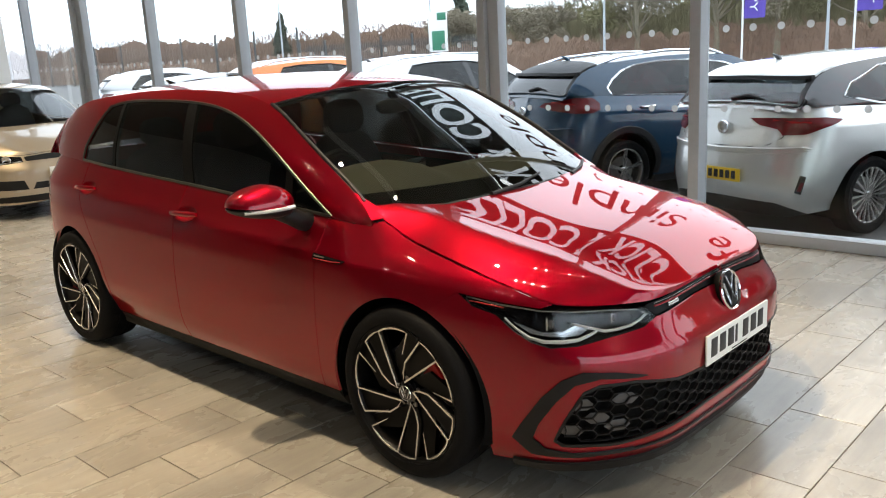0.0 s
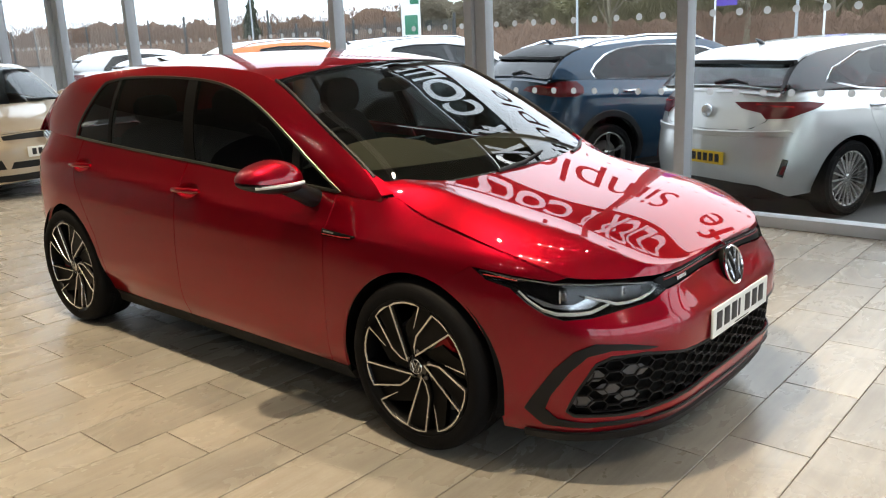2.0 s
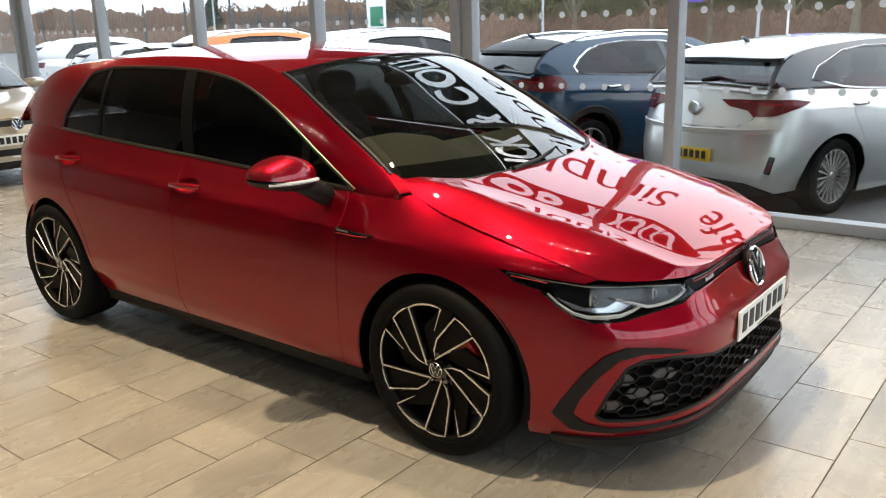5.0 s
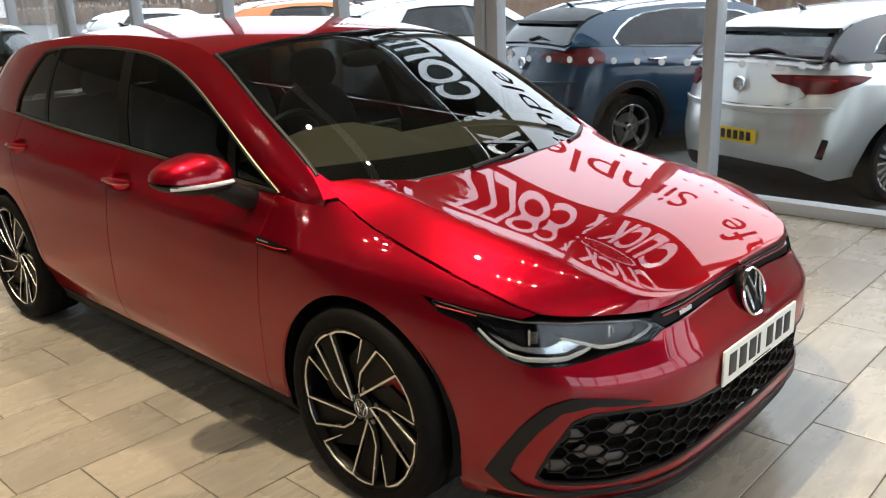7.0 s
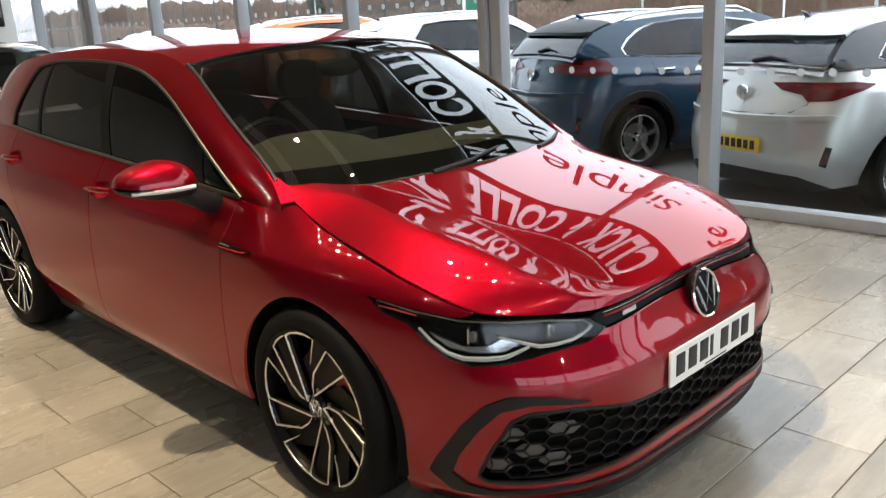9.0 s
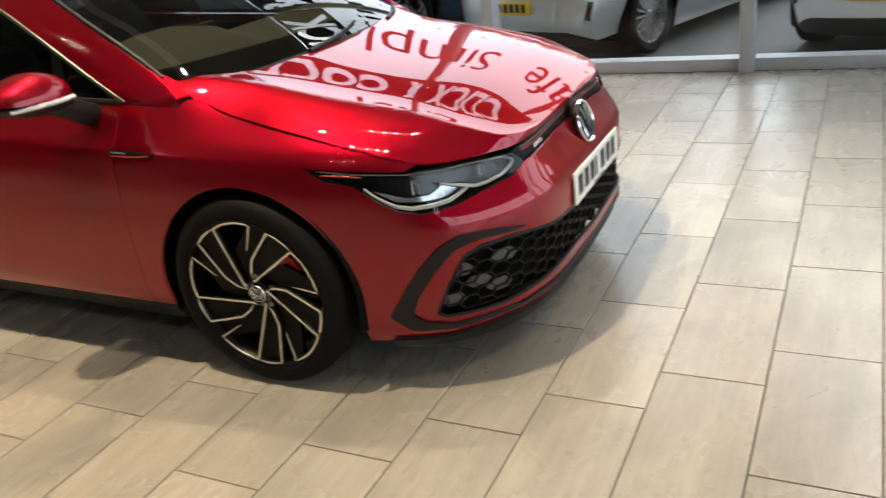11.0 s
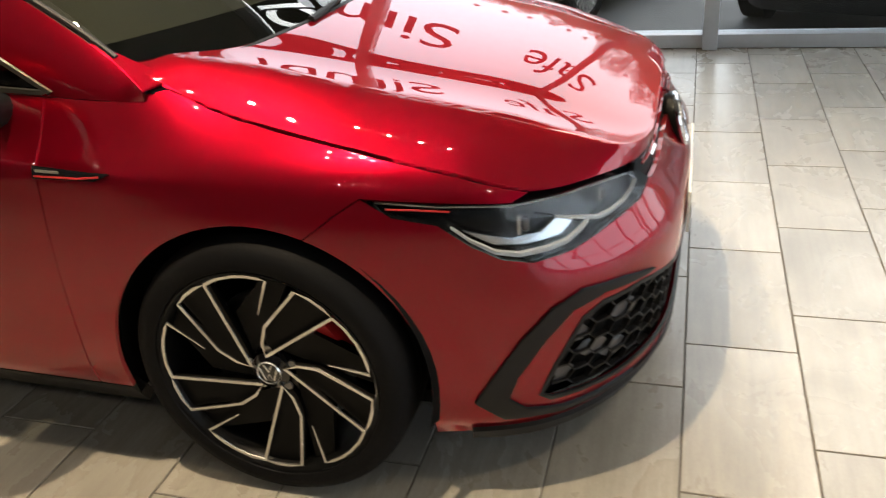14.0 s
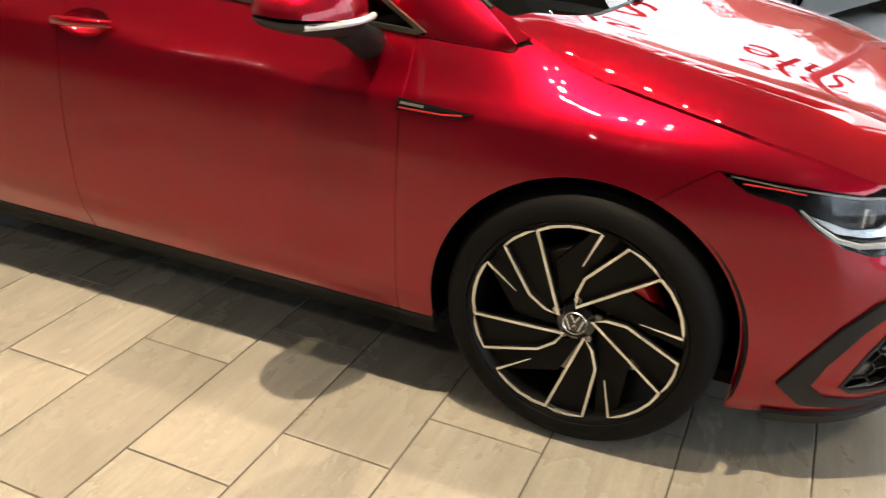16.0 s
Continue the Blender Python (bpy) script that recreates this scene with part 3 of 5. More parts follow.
# Its light is offset 1.3 m behind the heads, where no head hangs.
spotlight(0.2, 0.55, CEILING - 0.02, 330, 75, 0.40, 0.42, (0.3, -0.72, 0.85), 0.03, -1.3)

# ---- outside ----
HEDGE = material("brown_winter_hedge", (0.18, 0.115, 0.078), 0.9, vary=0.35, grain=40, bump=0.3)
TWIG = material("grey_brown_twigs", (0.22, 0.19, 0.135), 0.9, vary=0.35, grain=30)
GREENT = material("olive_winter_leaves", (0.19, 0.175, 0.09), 0.85, vary=0.35, grain=30)
FENCE = material("galvanised_fence", (0.05, 0.055, 0.055), 0.6, vary=0.15)
PURPLE = material("purple_flag_cloth", (0.11, 0.07, 0.38), 0.8, vary=0.08)
SIGNG = material("green_sign", (0.02, 0.17, 0.09), 0.5, vary=0.05)
rnd = random.Random(4)


def leafy(name, label, category, centres, count, size, mat, kind="", trunk=None):
    """A crown of many small tilted blades strewn through rounded clumps."""
    verts, faces = [], []
    for (cx, cy, cz), (rx, ry, rz) in centres:
        for _ in range(count):
            a, b, r = rnd.uniform(0, 6.28), rnd.uniform(-1, 1), rnd.random() ** 0.45
            h = math.sqrt(1 - b * b)
            p = Vector((cx + rx * r * h * math.cos(a), cy + ry * r * h * math.sin(a), cz + rz * r * b))
            u = Vector((rnd.uniform(-1, 1), rnd.uniform(-1, 1), rnd.uniform(-0.6, 1))).normalized() * size * rnd.uniform(0.5, 1.4)
            v = u.orthogonal().normalized() * size * rnd.uniform(0.1, 0.35)
            n = len(verts)
            verts += [p - u, p + v, p + u, p - v]
            faces.append((n, n + 1, n + 2, n + 3))
    me = bpy.data.meshes.new(name)
    me.from_pydata([tuple(v) for v in verts], [], faces)
    return part(name, me, mat, trunk, label if not category else "")


def bare_tree(x, y, height, spread, mat):
    """A winter tree: tapered trunk, forking limbs and a thin crown of twigs."""
    t = thing("tree", "bare grey-brown winter tree behind the car park", "tree", "trees behind the car park")
    part("trunk", tube([(x, y, -0.1), (x + 0.05, y, height * 0.2), (x - 0.05, y, height * 0.45), (x, y, height * 0.8)], [height * 0.028, height * 0.02, height * 0.014, height * 0.005], 8), TWIG, t)
    ends = []
    for k in range(9):
        a, z0 = rnd.uniform(0, 6.28), height * rnd.uniform(0.2, 0.6)
        l = spread * rnd.uniform(0.5, 1.0)
        e = (x + l * math.cos(a), y + l * math.sin(a), z0 + height * rnd.uniform(0.15, 0.38))
        part("limb", tube([(x, y, z0), (x + (e[0] - x) * 0.5, y + (e[1] - y) * 0.5, z0 + (e[2] - z0) * 0.4), e], [height * 0.010, height * 0.006, height * 0.002], 5), TWIG, t)
        ends.append((e, (spread * 0.42, spread * 0.42, height * 0.14)))
    ends.append(((x, y, height * 0.82), (spread * 0.5, spread * 0.5, height * 0.17)))
    leafy("crown", "", "crown", ends, 900, 0.13, mat, trunk=t)
    return t


def ridge(name, x0, x1, y, tops, mat, label):
    """A thick bank with an uneven top."""
    bm = bmesh.new()
    rows = []
    n = int((x1 - x0) / 0.35)
    for k in range(n + 1):
        x = x0 + (x1 - x0) * k / n
        h = tops(x) * (0.9 + 0.25 * noise.noise((x * 0.23, 1.7, 0))) + 0.5 * noise.noise((x * 0.9, 5.1, 0)) + 0.4 * noise.noise((x * 2.7, 2.1, 0))
        rows.append([bm.verts.new((x, y + dy + 0.4 * noise.noise((x, dy, 3)), h * dz)) for dy, dz in ((-1.2, -0.02), (-0.8, 0.5), (-0.3, 0.85), (0, 1), (0.6, 0.8), (1, 0))])
    for p, q in zip(rows, rows[1:]):
        for j in range(5):
            bm.faces.new((p[j], p[j + 1], q[j + 1], q[j]))
    return tagged(part(name, bm, mat, None, "", False), label, "woods", kind="stuff")


def thicket(name, x0, x1, y, tops, low, count, mat, label, size=0.5):
    """Upright crossing twigs from low up to a ragged top."""
    verts, faces = [], []
    for _ in range(count):
        x = rnd.uniform(x0, x1)
        top = tops(x) * (0.86 + 0.3 * noise.noise((x * 0.3, 8.2, 0))) + 0.7 * noise.noise((x * 1.1, 3.3, 0))
        z = low + (top - low) * rnd.random() ** 0.8
        p = Vector((x, y + rnd.uniform(-2, 2), z))
        u = Vector((rnd.gauss(0, 0.45), rnd.gauss(0, 0.3), 1)).normalized() * size * rnd.uniform(0.4, 1.2)
        v = u.cross(Vector((0, 1, 0.2))).normalized() * size * rnd.uniform(0.05, 0.13)
        n = len(verts)
        verts += [p - u - v, p - u + v, p + u]
        faces.append((n, n + 1, n + 2))
    me = bpy.data.meshes.new(name)
    me.from_pydata([tuple(v) for v in verts], [], faces)
    return tagged(part(name, me, mat), label, "woods", kind="stuff")


OLIVE = material("olive_woods", (0.17, 0.15, 0.085), 0.9, vary=0.45, grain=14)
CONIFER = material("dark_conifer", (0.07, 0.085, 0.06), 0.9, vary=0.3, grain=20)
ridge("far_woods", -31, 60, 60, lambda x: 5.0 + 0.24 * max(0, x + 31), OLIVE, "dense olive-brown winter woods behind the car park")
ridge("far_woods", -52, -31, 60, lambda x: 4.2, OLIVE, "olive-brown woods behind the boundary fence")
ridge("far_woods", -240, -52, 62, lambda x: 4.7 + max(0, -x - 80) * 0.02, HEDGE, "brown scrub beyond the boundary fence")
ridge("hedge", -240, 60, 49, lambda x: 2.3, HEDGE, "red-brown winter hedge along the boundary fence")
thicket("thicket", -31, 40, 56, lambda x: 6.6 + 0.26 * max(0, x + 31), 0.5, 42000, OLIVE, "tangled olive-brown winter trees", 0.38)
thicket("thicket", -52, -31, 57, lambda x: 4.7, 1.0, 9000, OLIVE, "tangled olive-brown winter shrubs", 0.4)
thicket("thicket", -240, -52, 57, lambda x: 5.2 + max(0, -x - 80) * 0.03, 1.5, 26000, HEDGE, "thin brown winter shrubs beyond the fence", 0.45)
thicket("scrub", -200, 40, 47, lambda x: 2.5, 0.2, 40000, HEDGE, "red-brown winter scrub along the fence", 0.22)
for k in range(11):
    x = -30 + k * 4.2 + rnd.uniform(-0.8, 0.8)
    bare_tree(x, 50 + rnd.uniform(-4, 5), 7.0 + 0.16 * max(0, x + 31) + rnd.uniform(-0.8, 1.6), 2.6, GREENT if k % 2 == 0 else TWIG)
for x, hgt in ((-40, 5.0), (-36, 5.2), (-46, 5.0)):
    bare_tree(x, 51, hgt, 2.0, TWIG)
for x, y, hgt in ((-48.4, 55, 7.6), (-74.5, 55, 6.4)):
    t = thing("conifer", "dark evergreen tree behind the boundary fence", "tree", "evergreen trees")
    part("trunk", tube([(x, y, -0.1), (x, y, hgt * 0.5), (x, y, hgt * 0.95)], [0.2, 0.12, 0.03], 8), TWIG, t)
    leafy("crown", "", "crown", [((x + rnd.uniform(-0.3, 0.3), y, hgt * f), (0.16 + 1.7 * (1 - f), 1.4 * (1 - f) + 0.2, 0.5)) for f in np.linspace(0.35, 0.97, 11)], 420, 0.22, CONIFER, trunk=t)

# palisade fence and gate
fence = thing("fence", "dark steel palisade fence along the boundary", "fence")
pale = bpy.data.meshes.new("pale")
bm = boxed((-0.035, -0.01, -0.06), (0.035, 0.01, 2.55), 0.004)
bm.to_mesh(pale)
bm.free()
pale.materials.append(FENCE)
for k in range(90):
    p = part("pale", pale, None, fence)
    p.location = (-49 + k * 0.19, 38, 0)
for x in range(-50, -31, 3):
    part("fence_post", boxed((x - 0.06, 38.02, -0.06), (x + 0.06, 38.16, 2.9), 0.01), FENCE, fence)
for z in (0.5, 2.2):
    part("fence_rail", boxed((-50, 38.01, z), (-32, 38.06, z + 0.06), 0.005), FENCE, fence)
wire = thing("fence", "thin grey mesh fence with posts before the hedge", "fence")
for x in range(-150, -50, 6):
    part("fence_post", boxed((x - 0.07, 41, -0.06), (x + 0.07, 41.14, 4.2), 0.01), FENCE, wire)
for k in range(140):
    part("fence_wire", boxed((-130 + k * 0.57, 41, -0.06), (-130 + k * 0.57 + 0.035, 41.02, 3.6), 0), FENCE, wire)
sign = thing("sign_board", "green and white sign board on posts", "sign")
part("panel", boxed((-35.9, 37.5, 1.6), (-34.3, 37.56, 4.1), 0.01), WALLM, sign)
part("green_panel", boxed((-35.1, 37.48, 3.55), (-34.35, 37.52, 4.0), 0.01), SIGNG, sign)
part("green_panel", boxed((-35.6, 37.48, 1.7), (-34.5, 37.52, 2.9), 0.01), SIGNG, sign)
for x in (-35.8, -34.4):
    part("sign_post", tube([(x, 37.6, -0.06), (x, 37.6, 4.0)], 0.05, 8), FENCE, sign)


def flag(x, y, text):
    f = thing("feather_flag", "purple advertising flag on a white pole", "flag", "purple flags")
    part("pole", tube([(x, y, -0.06), (x, y, 5.2)], 0.035, 8), WHITE, f)
    bm = bmesh.new()
    rows = []
    for j in range(14):
        z = 2.1 + j * 0.23
        rows.append([bm.verts.new((x + 0.04 + 0.72 * i / 5, y + 0.05 * math.sin(i * 1.1 + j * 0.3), z)) for i in range(6)])
    for p, q in zip(rows, rows[1:]):
        for i in range(5):
            bm.faces.new((p[i], p[i + 1], q[i + 1], q[i]))
    cloth = part("cloth", bm, PURPLE, f)
    me = word_mesh(text, 0.26, 0.30 * len(text))
    for v in me.vertices:
        v.co = (x + 0.27 + v.co.y, y - 0.08, 2.3 + 0.30 * len(text) - v.co.x)
    part("lettering", me, WHITE, f)


flag(-9.85, 25, "HAPPY")
flag(-6.35, 25, "CONVENIENT")
for x, y, hgt in ((-12.1, 40, 9.0), (-38, 40, 9.0), (-24.4, 40, 8.0), (-60, 44, 9.0)):
    l = thing("street_lamp", "thin grey lamp column", "street lamp", "lamp columns")
    part("column", tube([(x, y, -0.06), (x, y, 1.2), (x, y, hgt)], [0.11, 0.075, 0.05], 8), FRAME, l)
    part("lantern", blob((x + 0.3, y, hgt), (0.4, 0.14, 0.08), None, 12, 8, 3), FRAME, l)

# ---- the red car ----
def mirrored(fn, side):
    """The surface for the car's right (1) or left (-1) side."""
    if side > 0:
        return fn

    def other(*a, **k):
        p = fn(*a, **k)
        return Vector((p[0], -p[1], p[2]))

    return other


def both_ways(sh):
    """The wall of a shape with u below 0 on the car's left."""

    def fn(u, z, proud=0.0):
        p = sh.wall(abs(u), z, proud)
        return p if u >= 0 else Vector((p[0], -p[1], p[2]))

    return fn


def twofold(half):
    """An outline given for the right side from nose to nose, closed over the middle."""
    return list(half) + [(-a, b) for a, b in half[::-1] if a > 1e-6]


def arch(sh, x, r, a0, a1, z=0.325, n=24):
    return [(sh.u_at_x(x + r * math.cos(radians(a))), z + r * math.sin(radians(a))) for a in np.linspace(a0, a1, n)]


def side_xz(sh):
    ss = np.linspace(-0.4, 8, 400)
    xs = np.array([sh.rail(s)[0] for s in ss])

    def fn(x, z, proud=0.0):
        s = float(np.interp(-x, -xs, ss))
        zb, zr = sh.belt(x), sh.rail(s)[2]
        p = sh.side(s, (z - zb) / max(zr - zb, 0.03), proud)
        return Vector((x, p[1], z))

    return fn


def rail_line(sh, x0, x1, n=30, drop=0.0):
    ss = np.linspace(-0.4, 8, 400)
    ps = np.array([sh.rail(s) for s in ss])
    return [(x, float(np.interp(-x, -ps[:, 0], ps[:, 2])) - drop) for x in np.linspace(x0, x1, n)]


G = HATCH
W = both_ways(G)
SIDE = side_xz(G)
hatch = thing("car", "metallic red five-door hatchback with black trim parked on showroom tiles", "car", m=pose(0, 0.03, 0))
R_ARCH = 0.364
LENSGREY = material("smoked_projector", (0.10, 0.10, 0.11), 0.08, coat=1.0, vary=0.05)
LAMPBACK = material("dark_lamp_housing", (0.008, 0.008, 0.009), 0.15, 0.2, vary=0.1, grain=40)
SKIRT = material("black_skirt", (0.005, 0.005, 0.005), 0.45, vary=0.15, grain=200, spec=0.12)
SPOKEB = material("spoke_black", (0.004, 0.004, 0.004), 0.35, vary=0.1, spec=0.1)
FOG = material("fog_lamp_grey", (0.10, 0.10, 0.105), 0.35, 0.5, vary=0.1)

LAMP = [(0.316, 0.739), (0.275, 0.724), (0.235, 0.708), (0.2, 0.699), (0.16, 0.691), (0.130, 0.679), (0.117, 0.645), (0.135, 0.621), (0.172, 0.606), (0.2, 0.590), (0.225, 0.586), (0.242, 0.602), (0.258, 0.636), (0.275, 0.684), (0.300, 0.704)]
GRILLE = [(0.0, 0.427), (0.063, 0.425), (0.105, 0.430), (0.121, 0.440), (0.15, 0.459), (0.182, 0.459), (0.196, 0.437), (0.213, 0.342), (0.223, 0.268), (0.216, 0.250), (0.165, 0.244), (0.13, 0.256), (0.058, 0.278), (0.0, 0.281)]
uf = G.u_at_x
bumper_half = [(0, 0.668), (0.05, 0.664), (0.112, 0.642)] + LAMP[6:] + [(0.3175, 0.7405), (0.3322, 0.7087)] + arch(G, 0, R_ARCH, 67.9, 0) + [(uf(R_ARCH), 0.168), (0.25, 0.170), (0.2, 0.165), (0.15, 0.162), (0.05, 0.172), (0, 0.175)]
part("bumper", skin(W, twofold(bumper_half), [twofold(GRILLE)], (0.008, 0.025)), RED, hatch, "red front bumper")

def bowl_line(x):
    z = G.crease(x) + 0.018
    return [(uf(x + 0.082 * math.cos(t)), z + 0.034 * math.sin(t)) for t in np.linspace(0, 2 * math.pi, 29)[:-1]]


def dome(centre, size, way, m, s):
    """The upper (way 1) or lower half of a mirror housing, lower towards its tip."""
    bm = blob((0, 0, 0), (1, 1, 1), None, 32, 20, 2.35)
    bmesh.ops.bisect_plane(bm, geom=bm.verts[:] + bm.edges[:] + bm.faces[:], plane_co=(0, 0, 0), plane_no=(0, 0, way), clear_inner=True)
    bmesh.ops.holes_fill(bm, edges=[e for e in bm.edges if e.is_boundary])
    for v in bm.verts:
        k = 1 - 0.28 * max(0, s * v.co.y)
        v.co = Vector((centre[0] + size[0] * v.co.x, centre[1] + size[1] * v.co.y, centre[2] + size[2] * v.co.z * k))
    bm.transform(m)
    return bm


for side in (1, -1):
    wall = mirrored(G.wall, side)
    flank = mirrored(SIDE, side)
    e_line = [(u, G.top(u) - 0.002) for u in (0.405, 0.39, 0.38, 0.365, 0.35, 0.33, 0.31, 0.287, 0.263, 0.24, 0.224)]
    u_gap = uf(-0.452)
    belt = lambda x: G.belt(x)
    wing = [(u_gap, 0.25), (u_gap, belt(-0.452)), (uf(-0.3), belt(-0.3))] + e_line + [(0.235, 0.7115), (0.275, 0.7275), (0.318, 0.7425), (0.333, 0.7095)] + arch(G, 0, R_ARCH, 68.4, 180) + [(uf(-R_ARCH), 0.25)]
    part("wing", skin(wall, wing, (), (0.01, 0.025)), RED, hatch)
    d0, d1 = uf(-0.4575), uf(-1.491)
    door = part("door", skin(wall, [(d0, 0.25), (d1, 0.248), (d1, 0.6), (uf(-1.474), belt(-1.474)), (d0, belt(-0.4575))], [bowl_line(-1.40)], (0.012, 0.025)), RED, hatch)
    r0 = uf(-1.498)
    rear = [(r0, 0.248), (uf(-2.23), 0.247), (uf(-2.235), 0.42), (uf(-2.28), 0.56), (uf(-2.36), 0.68), (uf(-2.45), 0.82), (uf(-2.49), belt(-2.49)), (uf(-1.481), belt(-1.481)), (r0, 0.6)]
    rdoor = part("door", skin(wall, rear, [bowl_line(-2.39)], (0.012, 0.025)), RED, hatch)
    quarter = [(uf(-2.236), 0.247), (uf(-2.241), 0.42), (uf(-2.286), 0.56), (uf(-2.366), 0.68), (uf(-2.456), 0.82), (uf(-2.496), belt(-2.496)), (uf(-2.9), belt(-2.9)), (0.85, belt(-3.14)), (0.93, 1.05), (1.0, 1.04), (1.0, 0.22), (0.9, 0.22), (uf(-2.628 - R_ARCH), 0.24)] + arch(G, -2.628, R_ARCH, 180, 0) + [(uf(-2.628 + R_ARCH), 0.25)]
    part("rear_quarter", skin(wall, quarter, (), (0.012, 0.03)), RED, hatch)
    sill = [(uf(-0.368), 0.175), (uf(-0.368), 0.248), (uf(-2.24), 0.245), (uf(-2.262), 0.175)]
    part("side_skirt", skin(lambda u, z, w=wall: w(u, z, 0.002 - 0.25 * max(0, 0.24 - z)), sill, (), (0.015, 0.02), 0.03), SKIRT, hatch, "matt black side skirt")
    head = curve([(0.435, 0.929), (0.56, 1.005), (0.727, 1.105), (1.0, 1.243), (1.2, 1.311), (1.56, 1.358), (2.06, 1.366), (2.30, 1.352), (2.39, 1.337)])
    top = [(-x, head(x)) for x in np.linspace(0.435, 2.39, 44)]
    back = [(-2.43, 1.30), (-2.55, 1.12), (-2.57, belt(-2.57) + 0.012)]
    low = [(x, belt(x) + 0.010) for x in (-2.2, -1.8, -1.4, -1.0, -0.7, -0.46)]
    dlo = top + back + low
    frame_out = [(x, belt(x) + 0.001) for x in (-0.225, -0.7, -1.2, -1.7, -2.2, -2.7, -3.1)] + rail_line(G, -3.1, -0.225, 40, 0.0)
    part("roof_side", skin(flank, frame_out, [dlo], (0.05, 0.025), 0.01), RED, hatch)
    up = lambda x: float(np.interp(-x, [-p[0] for p in top], [p[1] for p in top]))
    lo = lambda x: belt(x) + 0.010

    def pane(x0, x1, x2, x3, n=10):
        """x0, x1 at the foot and x3, x2 at the head of the pane."""
        return [(x, lo(x)) for x in np.linspace(x0, x1, n)] + [(x, up(x)) for x in np.linspace(x2, x3, n)]

    inset = lambda f, d: (lambda x, z: f(x, z, d))
    g1 = part("window", skin(inset(flank, -0.006), pane(-0.47, -0.69, -0.70, -0.47), (), (0.05, 0.03), 0), TINT, hatch, "small fixed quarter window")
    g2 = part("window", skin(inset(flank, -0.006), pane(-0.715, -1.435, -1.53, -0.725, 16), (), (0.05, 0.03), 0), TINT, hatch)
    g3 = part("window", skin(inset(flank, -0.006), pane(-1.495, -2.20, -2.24, -1.59, 14), (), (0.05, 0.03), 0), TINT, hatch, "dark tinted rear door window")
    g4 = part("window", skin(inset(flank, -0.006), [(-2.215, lo(-2.215)), (-2.56, lo(-2.56)), (-2.545, 1.12), (-2.43, 1.295), (-2.385, 1.333), (-2.255, 1.354)], (), (0.05, 0.03), 0), TINT, hatch)
    post = inset(flank, -0.003)
    part("window_pillar", skin(post, pane(-0.68, -0.725, -0.735, -0.69, 4), (), (0.03, 0.03), 0.02), SPOKEB, hatch)
    part("window_pillar", skin(post, pane(-1.425, -1.505, -1.60, -1.52, 4), (), (0.03, 0.03), 0.02), SPOKEB, hatch)
    part("window_pillar", skin(post, pane(-2.19, -2.22, -2.26, -2.23, 4), (), (0.03, 0.03), 0.02), SPOKEB, hatch)
    ring = finer(dlo, (0.06, 0.03))
    part("window_trim", ribbon(flank, ring, 0.013, 0.006, True), material("satin_dark_chrome", (0.13, 0.125, 0.11), 0.42, 1.0, vary=0.05) if side > 0 else bpy.data.materials["satin_dark_chrome"], hatch, "satin dark chrome window trim")
    # handle in a shallow bowl
    for d, x in ((door, -1.40), (rdoor, -2.39)):
        z = G.crease(x) + 0.018
        c = wall(uf(x), z)
        s = -1 if side > 0 else 1
        bm = bmesh.new()
        rows = [[bm.verts.new(wall(uf(x + 0.082 * math.cos(t) * math.cos(f)), z + 0.034 * math.sin(t) * math.cos(f), -0.03 * math.sin(f))) for t in np.linspace(0, 2 * math.pi, 29)[:-1]] for f in np.linspace(0, 1.5, 6)]
        for p, q in zip(rows, rows[1:]):
            for j in range(28):
                bm.faces.new((p[j], p[(j + 1) % 28], q[(j + 1) % 28], q[j]))
        bm.faces.new(rows[-1])
        bmesh.ops.recalc_face_normals(bm, faces=bm.faces)
        part("handle_bowl", bm, RED, d)
        part("handle", tube([(c.x + 0.105, c.y + s * 0.008, c.z + 0.006), (c.x + 0.06, c.y + s * 0.022, c.z + 0.006), (c.x - 0.03, c.y + s * 0.025, c.z + 0.003), (c.x - 0.09, c.y + s * 0.02, c.z), (c.x - 0.105, c.y + s * 0.006, c.z - 0.001)], [0.009, 0.0125, 0.0135, 0.0125, 0.009], 10), RED, d, "red pull handle")
    # side badge in a dark frame
    badge = [(uf(-0.462), 0.800), (uf(-0.33), 0.790), (uf(-0.275), 0.787), (uf(-0.31), 0.772), (uf(-0.462), 0.773)]
    bd = part("side_badge", skin(lambda u, z, w=wall: w(u, z, 0.004), badge, (), (0.01, 0.01), 0.008), GLOSS, hatch, "gloss black side badge with red edge")
    part("red_edge", ribbon(wall, [(uf(-0.455), 0.7795), (uf(-0.35), 0.777), (uf(-0.30), 0.781)], 0.004, 0.007), CALIPER, bd)
    part("letter_bar", ribbon(wall, [(uf(-0.452), 0.790), (uf(-0.395), 0.7875)], 0.006, 0.006), STEEL, bd)
    # outer trim of the bumper, bent like a bracket
    ctrim = [(0.140, 0.476), (0.167, 0.501), (0.197, 0.510), (0.216, 0.482), (0.234, 0.419), (0.2525, 0.323), (0.2615, 0.270), (0.245, 0.212), (0.208, 0.204), (0.15, 0.211), (0.15, 0.221), (0.208, 0.220), (0.232, 0.236), (0.2425, 0.272), (0.2365, 0.329), (0.2205, 0.411), (0.204, 0.468), (0.182, 0.486), (0.15, 0.475)]
    part("bumper_trim", skin(lambda u, z, w=wall: w(u, z, 0.008), ctrim, (), (0.008, 0.02), 0.012), BLACK, hatch, "matt black bracket-shaped bumper trim")
